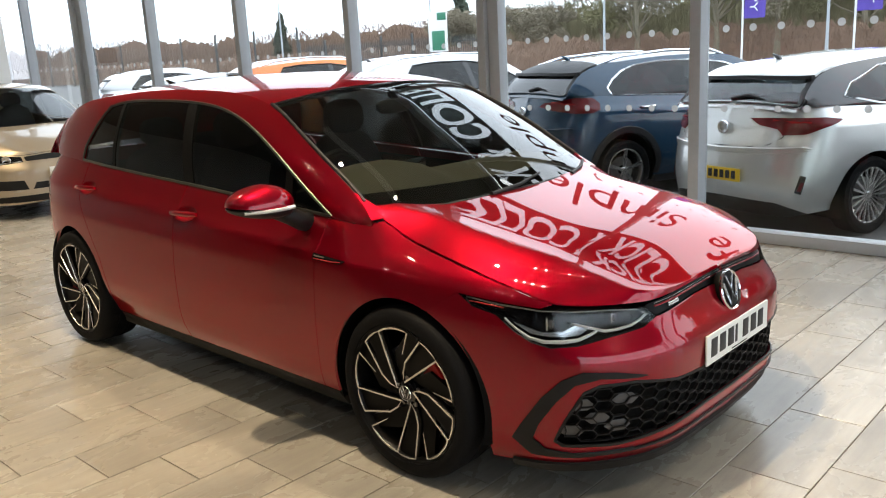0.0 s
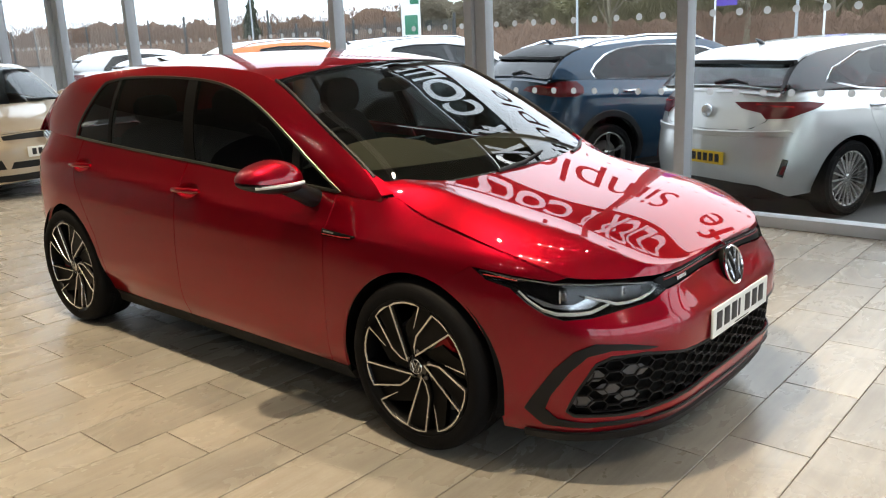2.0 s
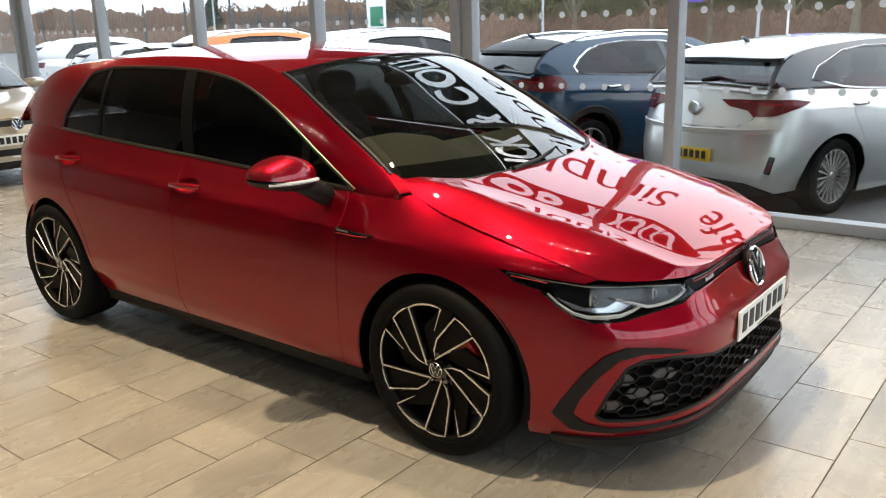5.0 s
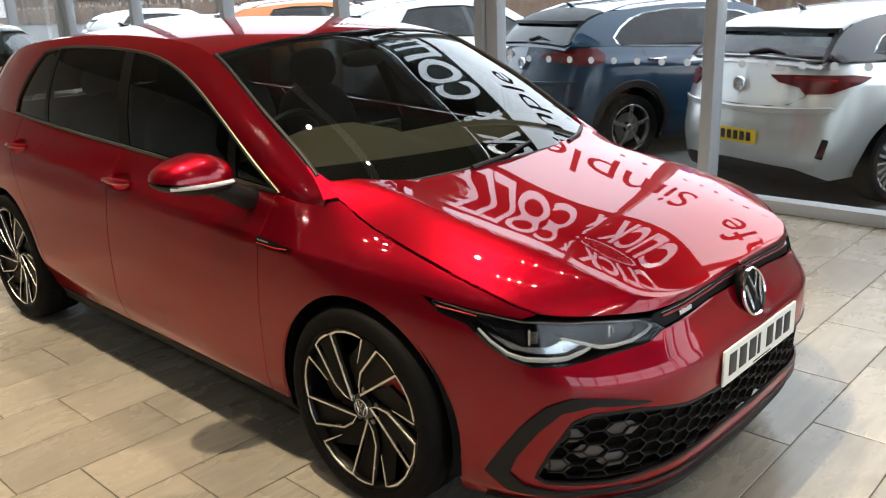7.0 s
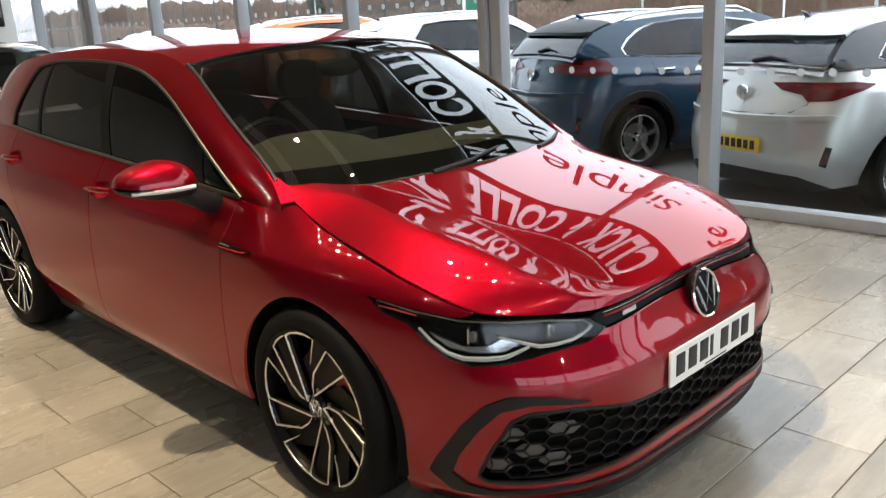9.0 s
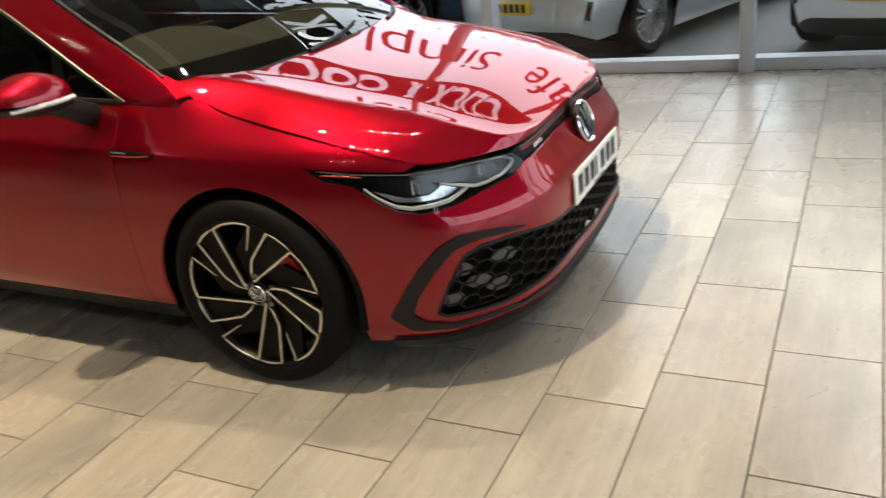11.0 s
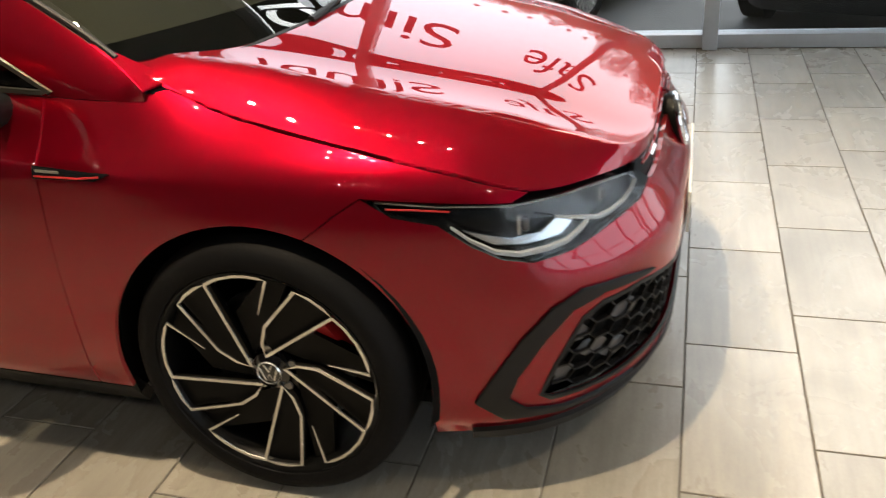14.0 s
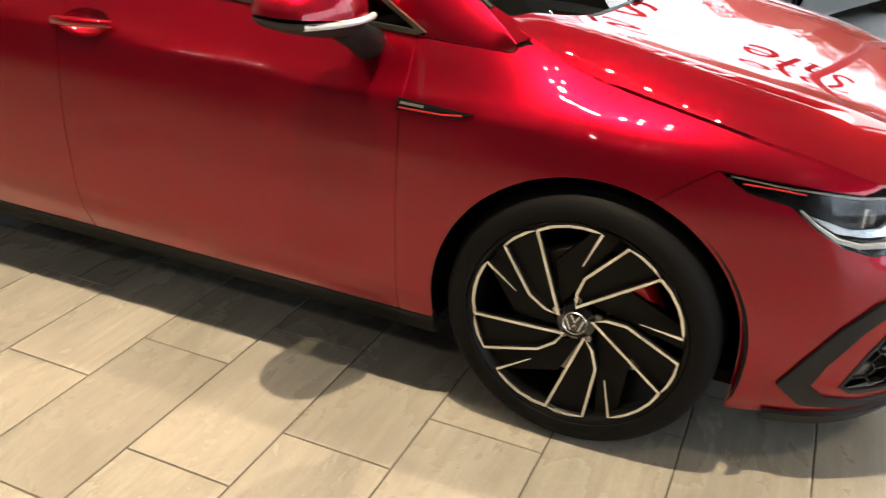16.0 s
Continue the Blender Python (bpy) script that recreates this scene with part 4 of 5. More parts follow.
    # headlamp
    lamp = part("headlamp", skin(lambda u, z, w=wall: w(u, z, -0.055), [(0.3, 0.715)] + LAMP[1:-1], (), (0.01, 0.02), 0), LAMPBACK, hatch, "slim clear headlamp with a white light guide")
    back = []
    for (u0, z0), (u1, z1) in zip(LAMP, LAMP[1:] + LAMP[:1]):
        back.append(((u0, z0), (u1, z1)))
    bm = bmesh.new()
    for (p, q) in back:
        bm.faces.new([bm.verts.new(wall(*p, 0)), bm.verts.new(wall(*q, 0)), bm.verts.new(wall(*q, -0.06)), bm.verts.new(wall(*p, -0.06))])
    bmesh.ops.remove_doubles(bm, verts=bm.verts, dist=1e-4)
    part("lamp_rim", bm, GLOSS, lamp)
    lens = part("lens", skin(lambda u, z, w=wall: w(u, z, -0.001), LAMP, (), (0.01, 0.02), 0), LENS, lamp, "clear glossy lens")
    deep = lambda u, z, proud=0.0, w=wall: w(u, z, proud - 0.02)
    guide = [(0.268, 0.672), (0.258, 0.642), (0.245, 0.613), (0.232, 0.601), (0.215, 0.600), (0.2, 0.603), (0.188, 0.615), (0.18, 0.625)]
    part("light_guide", ribbon(deep, guide, [0.004, 0.006, 0.009, 0.011, 0.012, 0.011, 0.009, 0.006], 0.008), DRL, lamp, "white light guide")
    guide = [(0.205, 0.655), (0.195, 0.645), (0.183, 0.633), (0.172, 0.622), (0.16, 0.622), (0.145, 0.628), (0.134, 0.64), (0.127, 0.652), (0.13, 0.662)]
    part("light_guide", ribbon(deep, guide, [0.004, 0.005, 0.008, 0.009, 0.008, 0.007, 0.005, 0.004, 0.004], 0.008), DRL, lamp, "white light guide")
    top_strip = [(0.31, 0.728), (0.275, 0.713), (0.235, 0.698), (0.2, 0.689), (0.16, 0.681), (0.135, 0.671)]
    part("lamp_brow", ribbon(deep, top_strip, 0.004, 0.004), STEEL, lamp)
    part("red_line", ribbon(lambda u, z, proud=0.0, w=wall: w(u, z, proud + 0.001), [(0.303, 0.7215), (0.285, 0.7165), (0.268, 0.7095)], 0.004, 0.001), CALIPER, lamp)
    for u, z, w, h in ((0.226, 0.655, 0.013, 0.020), (0.160, 0.655, 0.008, 0.016)):
        c = wall(u, z, -0.042)
        n = (wall(u, z, 0.01) - wall(u, z, 0)).normalized()
        m = Matrix.Translation(c) @ (-n).to_track_quat("Y", "Z").to_matrix().to_4x4()
        pr = part("light_module", boxed((-w, -0.012, -h), (w, 0.012, h), 0.004, m), GLOSS, lamp, "square light module in a silver frame")
        part("module_lens", blob((0, -0.012, 0), (w * 0.8, 0.012, h * 0.75), m, 12, 8, 3), LENSGREY, pr)
        for dx in (-1, ):
            part("module_frame", boxed((dx * w - 0.003, -0.018, -h * 1.1), (dx * w + 0.003, 0.0, h * 1.1), 0.001, m), LAMPGREY, pr)
    # shelf of silver reflector between the modules
    part("reflector", skin(lambda u, z, w=wall: w(u, z, -0.035), [(0.262, 0.655), (0.245, 0.62), (0.225, 0.61), (0.2, 0.61), (0.185, 0.63), (0.2, 0.645), (0.215, 0.625), (0.235, 0.625)], (), (0.008, 0.012), 0.01), LAMPGREY, lamp)
    for u, z in ((0.198, 0.385), (0.156, 0.392), (0.183, 0.335), (0.207, 0.293), (0.163, 0.300)):
        pts = [(u - 0.012, z), (u - 0.006, z + 0.019), (u + 0.006, z + 0.019), (u + 0.013, z + 0.001), (u + 0.006, z - 0.018), (u - 0.006, z - 0.018)]
        part("fog_light", skin(lambda a, b, w=wall: w(a, b, -0.022), pts, (), (0.008, 0.012), 0.006), FOG, hatch, "pale hexagonal fog light")
    # door mirror
    s = -1 if side > 0 else 1
    if side < 0:
        fold = part("door_mirror", blob((-0.70, 0.90, 1.0), (0.12, 0.05, 0.062), None, 24, 14, 2.6), RED, hatch, "red door mirror folded against the door")
        part("mirror_foot", tube([(-0.60, 0.885, 0.955), (-0.58, 0.82, 0.92), (-0.57, 0.79, 0.895)], [0.03, 0.034, 0.038], 10), BLACK, fold)
        continue
    mir = part("door_mirror", dome((-0.60, s * 0.992, 0.990), (0.098, 0.134, 0.086), 1, Matrix.Translation((-0.60, s * 0.992, 1.012)) @ pose(0, 0, 0, s * 6, 0, s * 12) @ Matrix.Translation((0.60, -s * 0.992, -1.012)), s), RED, hatch, "red door mirror with black foot")
    part("mirror_base", dome((-0.60, s * 0.992, 0.982), (0.096, 0.130, 0.038), -1, Matrix.Translation((-0.60, s * 0.992, 1.012)) @ pose(0, 0, 0, s * 6, 0, s * 12) @ Matrix.Translation((0.60, -s * 0.992, -1.012)), s), BLACK, mir)
    part("mirror_foot", tube([(-0.575, s * 0.935, 0.965), (-0.565, s * 0.88, 0.935), (-0.565, s * 0.83, 0.905), (-0.57, s * 0.795, 0.895)], [0.035, 0.036, 0.038, 0.04], 12), BLACK, mir)
    arcp = [(-0.496 - 0.21 * (y - 0.992) - 3.0 * (y - 0.992) ** 2, s * y, 0.984) for y in np.linspace(0.908, 1.098, 9)]
    part("indicator", tube(arcp, 0.0075, 8), DRL, mir, "clear indicator strip")
    part("mirror_glass", boxed((-0.667, s * 0.985 - 0.075, 0.965), (-0.661, s * 0.985 + 0.075, 1.02), 0.002), CHROME, mir)

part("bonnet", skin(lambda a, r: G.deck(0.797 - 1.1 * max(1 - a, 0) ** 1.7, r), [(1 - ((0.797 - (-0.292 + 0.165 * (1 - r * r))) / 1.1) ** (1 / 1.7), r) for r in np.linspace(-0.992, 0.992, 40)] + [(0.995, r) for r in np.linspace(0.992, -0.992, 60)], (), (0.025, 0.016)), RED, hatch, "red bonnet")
part("roof_panel", skin(G.roof, [(s, -1) for s in np.linspace(2.04, 6.2, 30)] + [(6.2, r) for r in np.linspace(-0.95, 0.95, 12)] + [(s, 1) for s in np.linspace(6.2, 2.04, 30)] + [(2.04, r) for r in np.linspace(0.95, -0.95, 12)], (), (0.12, 0.06), 0.01), RED, hatch)
part("windscreen", skin(lambda s, r: G.roof(s, r, -0.004), [(s, -0.985) for s in np.linspace(-0.3, 2.03, 16)] + [(2.03, r) for r in np.linspace(-0.95, 0.95, 14)] + [(s, 0.985) for s in np.linspace(2.03, -0.3, 16)] + [(-0.3, r) for r in np.linspace(0.95, -0.95, 14)], (), (0.1, 0.06), 0), SCREEN, hatch, "windscreen mirroring the window lettering")
part("tailgate", skin(G.roof, [(s, -0.97) for s in np.linspace(6.22, 7.45, 10)] + [(s, 0.97) for s in np.linspace(7.45, 6.22, 10)], (), (0.12, 0.08), 0.01), RED, hatch)
for side in (-1, 1):
    part("wing_corner", skin(lambda s, r: G.roof(s, r, 0.004), [(-0.30, side), (0.16, side), (0.04, side * 0.972), (-0.08, side * 0.95), (-0.30, side * 0.90)], (), (0.04, 0.012), 0.006), RED, hatch)
fin = G.roof(5.75, 0, 0)
part("aerial", tube([(fin.x + 0.09, 0, fin.z - 0.012), (fin.x + 0.02, 0, fin.z + 0.025), (fin.x - 0.05, 0, fin.z + 0.055), (fin.x - 0.075, 0, fin.z + 0.058)], [0.028, 0.022, 0.010, 0.004], 10), GLOSS, hatch, "gloss black roof aerial")
for r in (-0.985, 0.985):
    part("screen_seal", tube([G.roof(s, r, 0.001) for s in np.linspace(0.02, 2.05, 20)], 0.008, 8), BLACK, hatch)
part("screen_seal", tube([G.roof(2.035, r, -0.002) for r in np.linspace(-0.98, 0.98, 20)], 0.006, 8), GLOSS, hatch)
part("cowl", tube([G.roof(-0.24, r, -0.012) for r in np.linspace(-0.99, 0.99, 24)], 0.011, 8), BLACK, hatch)
part("screen_border", skin(lambda s, r: G.roof(s, r, -0.006), [(-0.32, r) for r in np.linspace(-0.98, 0.98, 24)] + [(0.06 + 0.10 * r * r, r) for r in np.linspace(0.98, -0.98, 24)], (), (0.05, 0.06), 0), DARK, hatch, "black printed border of the windscreen")
for r0, r1 in ((-0.3, 0.2), (0.5, 0.93)):
    part("wiper", tube([G.roof(-0.28, r0, 0.004), G.roof(-0.22, r0 + (r1 - r0) * 0.5, 0.006), G.roof(-0.10, r1, 0.006)], [0.010, 0.008, 0.005], 8), BLACK, hatch)

# upper grille strip with the badge
strip = [(0, 0.705), (0.05, 0.697), (0.09, 0.689), (0.122, 0.682), (0.127, 0.672), (0.115, 0.6445), (0.08, 0.656), (0.05, 0.666), (0, 0.670)]
ug = part("upper_grille", skin(lambda u, z: W(u, z, -0.012), twofold(strip), (), (0.008, 0.01), 0.01), SPOKEB, hatch, "gloss black upper grille with a red line")
part("red_line", ribbon(lambda u, z, proud=0.0: W(u, z, proud - 0.010), [(u, G.top(abs(u)) - 0.019) for u in np.linspace(-0.115, 0.115, 24)], 0.006, 0.004), RED, ug, "thin red line")
part("light_bar", ribbon(lambda u, z, proud=0.0: W(u, z, proud - 0.010), [(u, G.top(abs(u)) - 0.011) for u in np.linspace(-0.115, 0.115, 24)], 0.002, 0.002), LAMPGREY, ug)
part("letter_bar", ribbon(lambda u, z, proud=0.0: W(u, z, proud - 0.010), [(0.078, 0.668), (0.095, 0.664)], 0.014, 0.004), LAMPGREY, ug, "small silver badge")
bc = Vector((0.822, 0, 0.634))
turn = Matrix.Translation(bc) @ pose(0, 0, 0, 0, -14, 0) @ pose(0, 0, 0, 0, 0, 90) @ Matrix.Scale(1.07, 4)
em = part("emblem", lathe([(0.0001, -0.010), (0.06, -0.008), (0.068, -0.004), (0.070, 0.006), (0.06, 0.03)], 40, turn), SPOKEB, hatch, "round black and chrome emblem")
part("emblem_ring", lathe([(0.062, -0.010), (0.066, -0.014), (0.070, -0.010), (0.069, -0.004), (0.062, -0.006)], 40, turn), CHROME, em)
flat = lambda x, z, proud=0.0: turn @ Vector((x, -0.0095 - proud, z))
part("emblem_bar", ribbon(flat, [(-0.026, 0.052), (0, 0.002), (0.026, 0.052)], 0.011, 0.005), CHROME, em)
part("emblem_bar", ribbon(flat, [(-0.049, 0.03), (-0.022, -0.045), (0, -0.004), (0.022, -0.045), (0.049, 0.03)], 0.011, 0.005), CHROME, em)

# lower grille: a honeycomb of hexagons, set back
part("grille_backing", skin(lambda u, z: W(u, z, -0.05), twofold([(0, 0.44), (0.12, 0.45), (0.185, 0.465), (0.23, 0.3), (0.228, 0.24), (0.13, 0.24), (0, 0.27)]), (), (0.012, 0.03), 0), DARK, hatch)
us = np.linspace(0, 0.25, 200)
arcs = np.r_[0, np.cumsum([math.hypot(*(G.plan(b) - G.plan(a))) for a, b in zip(us, us[1:])])]
u_of = lambda m: math.copysign(float(np.interp(abs(m), arcs, us)), m)
full = twofold(GRILLE)
frame_part = part("grille_frame", ribbon(lambda u, z, proud=0.0: W(u, z, proud - 0.004), finer(twofold(GRILLE), (0.01, 0.02)), 0.012, 0.006, True), BLACK, hatch, "black honeycomb lower grille")
for row in range(-1, 11):
    for col in range(-17, 18):
        cx, cz = (col + (0.5 if row % 2 else 0)) * 0.116, 0.256 + row * 0.0205
        hexa = [(cx + dx, cz + dz) for dx, dz in ((-0.038, 0), (-0.020, 0.0205), (0.020, 0.0205), (0.038, 0), (0.020, -0.0205), (-0.020, -0.0205))]
        pts = [(u_of(a), b) for a, b in hexa]
        if sum(inside(p, full) for p in pts) >= 4:
            pts = [p if inside(p, full) else (p[0] * 0.97, min(max(p[1], 0.255), 0.45)) for p in pts]
            part("cell", ribbon(lambda u, z, proud=0.0: W(u, z, proud - 0.028), pts, 0.0048, 0.014, True), BLACK, frame_part)
part("lip", ribbon(W, [(u, 0.212 + 0.02 * math.cos(abs(u) / 0.16 * 1.57)) for u in np.linspace(-0.155, 0.155, 50)], 0.010, 0.007), BLACK, hatch, "thin black lip line")
part("splitter", skin(lambda u, z: W(u, z, 0.012), twofold([(0, 0.180), (0.06, 0.176), (0.13, 0.170), (0.2, 0.172), (0.264, 0.178), (0.264, 0.152), (0.22, 0.142), (0.15, 0.134), (0, 0.138)]), (), (0.01, 0.012), 0.05), BLACK, hatch, "black front splitter")

# number plate
pl = part("number_plate", boxed((0.860, -0.26, 0.427), (0.868, 0.26, 0.536), 0.003), PLATE, hatch, "white number plate with black bars")
for k, y in enumerate((-0.205, -0.137, -0.07, -0.024, 0.055, 0.125, 0.19)):
    part("bar", boxed((0.867, y - (0.009 if k == 3 else 0.024), 0.452), (0.8695, y + (0.009 if k == 3 else 0.024), 0.518), 0.001), INK, pl)
part("bar", boxed((0.867, -0.06, 0.4335), (0.8695, 0.07, 0.4375), 0.0005), INK, pl)

# arch liners, floor, and a dark underlay that puts shade into the panel gaps
for side in (1, -1):
    wall = mirrored(G.wall, side)
    shell = [(0.0, 0.2), (uf(0.40), 0.2)] + arch(G, 0, 0.40, 0, 180) + [(uf(-0.40), 0.2), (uf(-2.22), 0.2)] + arch(G, -2.628, 0.40, 0, 180) + [(uf(-3.03), 0.25), (1.0, 0.25), (1.0, 0.95), (uf(-2.5), 0.97), (uf(-1.2), 0.92), (uf(-0.4), 0.87), (0.40, 0.86), (0.31, 0.78), (0.25, 0.70), (0.12, 0.66), (0, 0.67)]
    part("gap_underlay", skin(lambda u, z, w=wall: w(u, z, -0.062), shell, (), (0.02, 0.05), 0), DARK, hatch)
    for cx in (0, -2.628):
        s = -1 if side > 0 else 1
        part("arch_liner", lathe([(0.372, s * 0.862), (0.385, s * 0.82), (0.385, s * 0.47), (0.05, s * 0.47)], 30, Matrix.Translation((cx, 0, 0.325)), (-16, 196)), DARK, hatch)
part("underbody", boxed((-3.2, -0.70, 0.16), (0.50, 0.70, 0.2), 0.01), DARK, hatch)

# wheels
def wheel_parts(car, m, face):
    """A wheel about the y axis with its outer face towards face (-1 or 1)."""
    f = face
    tyre = part("wheel", lathe([(0.255, f * 0.1), (0.262, f * 0.112), (0.28, f * 0.116), (0.302, f * 0.110), (0.316, f * 0.094), (0.322, f * 0.07), (0.3225, f * 0.03), (0.316, f * 0.025), (0.3225, f * 0.02), (0.3225, -f * 0.03), (0.316, -f * 0.035), (0.3225, -f * 0.04), (0.316, -f * 0.1), (0.29, -f * 0.115), (0.255, -f * 0.1)], 72, m), RUBBER, car, "low-profile tyre on a black and silver alloy wheel")
    part("rim", lathe([(0.255, f * 0.098), (0.260, f * 0.106), (0.257, f * 0.110), (0.250, f * 0.105), (0.242, f * 0.085), (0.236, f * 0.02), (0.23, -f * 0.08)], 72, m), SPOKEB, tyre)
    R = 0.253
    pol = lambda r, a: (R * r * math.cos(radians(a)), R * r * math.sin(radians(a)))
    fn = lambda a, b, proud=0.0: m @ Vector((a, f * (0.086 + 0.018 * min(1, math.hypot(a, b) / R) ** 1.5 + proud), b))
    back = lambda a, b: m @ Vector((a, f * (0.075 + 0.018 * min(1, math.hypot(a, b) / R) ** 1.5), b))
    for k in range(5):
        o = k * 72
        sgn = 1 if f < 0 else -1
        P = lambda r, a, o=o, sgn=sgn: (sgn * pol(r, a + o)[0], pol(r, a + o)[1])
        wedge = [P(0.16, 94), P(0.30, 92), P(0.48, 84), P(0.955, 65), P(0.965, 57), P(0.965, 49), P(0.955, 43)]
        bm = bmesh.new()
        top = [bm.verts.new(fn(*p, -0.014)) for p in wedge]
        bot = [bm.verts.new(fn(p[0], p[1], -0.03)) for p in wedge]
        bm.faces.new(top)
        for i in range(len(wedge)):
            j = (i + 1) % len(wedge)
            bm.faces.new((top[i], bot[i], bot[j], top[j]))
        second = [P(0.2, 75), P(0.6, 42), P(0.95, 12), P(0.96, -1), P(0.66, 4), P(0.3, 25)]
        top = [bm.verts.new(fn(*p, -0.022)) for p in second]
        bot = [bm.verts.new(fn(p[0], p[1], -0.045)) for p in second]
        bm.faces.new(top)
        for i in range(len(second)):
            j = (i + 1) % len(second)
            bm.faces.new((top[i], bot[i], bot[j], top[j]))
        bmesh.ops.recalc_face_normals(bm, faces=bm.faces)
        sp = part("spoke", bm, SPOKEB, tyre)
        part("machined_edge", ribbon(fn, wedge, 0.0085, 0.003, True), ALLOY, sp)
        hook = [P(0.955, 43), P(0.97, 35), P(0.975, 26), P(0.975, 19), P(0.97, 12), P(0.965, 8), P(0.6, 16)]
        part("machined_edge", ribbon(fn, hook, [0.0085] * 6 + [0.003], 0.003), ALLOY, sp)
    cap = part("hub_cap", lathe([(0.0001, f * 0.092), (0.026, f * 0.091), (0.030, f * 0.088), (0.045, f * 0.082), (0.05, f * 0.06)], 28, m), GLOSS, tyre, "round hub cap with a silver ring")
    part("cap_ring", lathe([(0.0255, f * 0.0915), (0.0275, f * 0.0935), (0.0295, f * 0.0905)], 28, m), ALLOY, cap)
    hub = lambda a, b, proud=0.0: m @ Vector(((1 if f < 0 else -1) * a, f * (0.0915 + proud), b))
    part("cap_bar", ribbon(hub, [(-0.010, 0.021), (0, 0.003), (0.010, 0.021)], 0.0045, 0.001), ALLOY, cap)
    part("cap_bar", ribbon(hub, [(-0.021, 0.012), (-0.009, -0.019), (0, -0.002), (0.009, -0.019), (0.021, 0.012)], 0.0045, 0.001), ALLOY, cap)
    part("brake_disc", lathe([(0.06, f * 0.035), (0.165, f * 0.035), (0.17, f * 0.03), (0.17, f * 0.012), (0.06, f * 0.01)], 48, m), STEEL, tyre)
    for a in range(5):
        c = m @ Vector((0.052 * math.cos(radians(a * 72 + 20)), f * 0.07, 0.052 * math.sin(radians(a * 72 + 20))))
        part("wheel_bolt", lathe([(0.0001, f * 0.008), (0.009, f * 0.006), (0.010, 0)], 8, Matrix.Translation(c)), STEEL, tyre)
    return tyre


def caliper(car, m, face, a0, a1):
    part("caliper", lathe([(0.105, face * 0.06), (0.178, face * 0.062), (0.186, face * 0.05), (0.186, 0), (0.105, 0)], 10, m, (a0, a1)), CALIPER, car, "red brake caliper")


for cx in (0, -2.628):
    for f in (-1, 1):
        m = Matrix.Translation((cx, f * 0.776, 0.328)) @ Matrix.Scale(1.014, 4)
        wheel_parts(hatch, m, f)
        if cx == 0:
            caliper(hatch, m, f, 5, 50)
        else:
            caliper(hatch, m, f, 150, 195)

# cabin
def seat_parts(car, x, y, w=0.25):
    part("seat", blob((x, y, 0.52), (0.27, w, 0.10), None, 16, 10, 3), SEAT, car)
    part("backrest", blob((x - 0.33, y, 0.82), (0.10, w * 0.95, 0.33), Matrix.Translation((x - 0.3, y, 0.5)) @ pose(0, 0, 0, 0, -14, 0) @ Matrix.Translation((0.3 - x, -y, -0.5)), 16, 12, 3), SEAT, car)
    part("headrest", blob((x - 0.45, y, 1.2), (0.06, 0.13, 0.10), None, 12, 8, 3), SEAT, car)


seat_parts(hatch, -1.20, -0.36)
seat_parts(hatch, -1.20, 0.36)
part("rear_bench", blob((-2.05, 0, 0.52), (0.28, 0.62, 0.10), None, 20, 10, 4), SEAT, hatch)
part("rear_backrest", blob((-2.4, 0, 0.82), (0.12, 0.62, 0.32), None, 20, 10, 4), SEAT, hatch)
for y in (-0.36, 0.36):
    part("headrest", blob((-2.42, y, 1.17), (0.05, 0.13, 0.08), None, 12, 8, 3), SEAT, hatch)
dash = [(-0.24, 0.915), (-0.36, 0.965), (-0.50, 0.995), (-0.66, 1.0), (-0.80, 0.97), (-0.82, 0.80), (-0.74, 0.6), (-0.4, 0.55)]
bm = bmesh.new()
rows = []
for y in np.linspace(-0.70, 0.70, 29):
    k = 0.078 * math.exp(-(((y + 0.38) / 0.25) ** 4))
    rows.append([bm.verts.new((x, y, z + (k * min(1, max(0, (z - 0.93) / 0.05))))) for x, z in dash])
for p, q in zip(rows, rows[1:]):
    for j in range(len(dash) - 1):
        bm.faces.new((p[j], p[j + 1], q[j + 1], q[j]))
part("dashboard", bm, DASH, hatch, "olive-black dashboard")
ring = Matrix.Translation((-0.94, -0.36, 0.945)) @ pose(0, 0, 0, 0, 22, 0) @ pose(0, 0, 0, 0, 0, 90)
part("steering_wheel", tube([ring @ Vector((0.18 * math.cos(a), 0, 0.18 * math.sin(a))) for a in np.linspace(0, 2 * math.pi, 33)], 0.014, 8), BLACK, hatch)
part("steering_boss", blob((-0.92, -0.36, 0.935), (0.03, 0.1, 0.06)), BLACK, hatch)
part("touch_screen", boxed((-0.83, -0.12, 0.92), (-0.80, 0.14, 1.03), 0.006), GLOSS, hatch)
part("rear_view_mirror", blob((-0.86, 0, 1.29), (0.025, 0.11, 0.035), None, 14, 8, 3), BLACK, hatch)
for side in (1, -1):
    part("rear_pillar", skin(lambda s, q, f=mirrored(G.side, side): f(s, q, 0.003), [(s, 0.0) for s in np.linspace(6.3, 7.4, 8)] + [(7.4, 1.0)] + [(s, 1.0) for s in np.linspace(7.3, 6.3, 8)], (), (0.1, 0.2), 0.01), RED, hatch)
part("headlining", skin(lambda s, r: G.roof(s, r, -0.03), [(s, -0.94) for s in np.linspace(2.1, 6, 20)] + [(s, 0.94) for s in np.linspace(6, 2.1, 20)], (), (0.3, 0.15), 0), SEAT, hatch)

# ---- the other cars ----
class Warp:
    """The hatchback's skin stretched to another car's measures."""

    def __init__(self, fo, wb, ro, hw, low, high):
        self.fo, self.wb, self.ro, self.hw, self.low, self.high = fo / 0.878, wb / 2.628, ro / 0.772, hw / 0.89, low, high

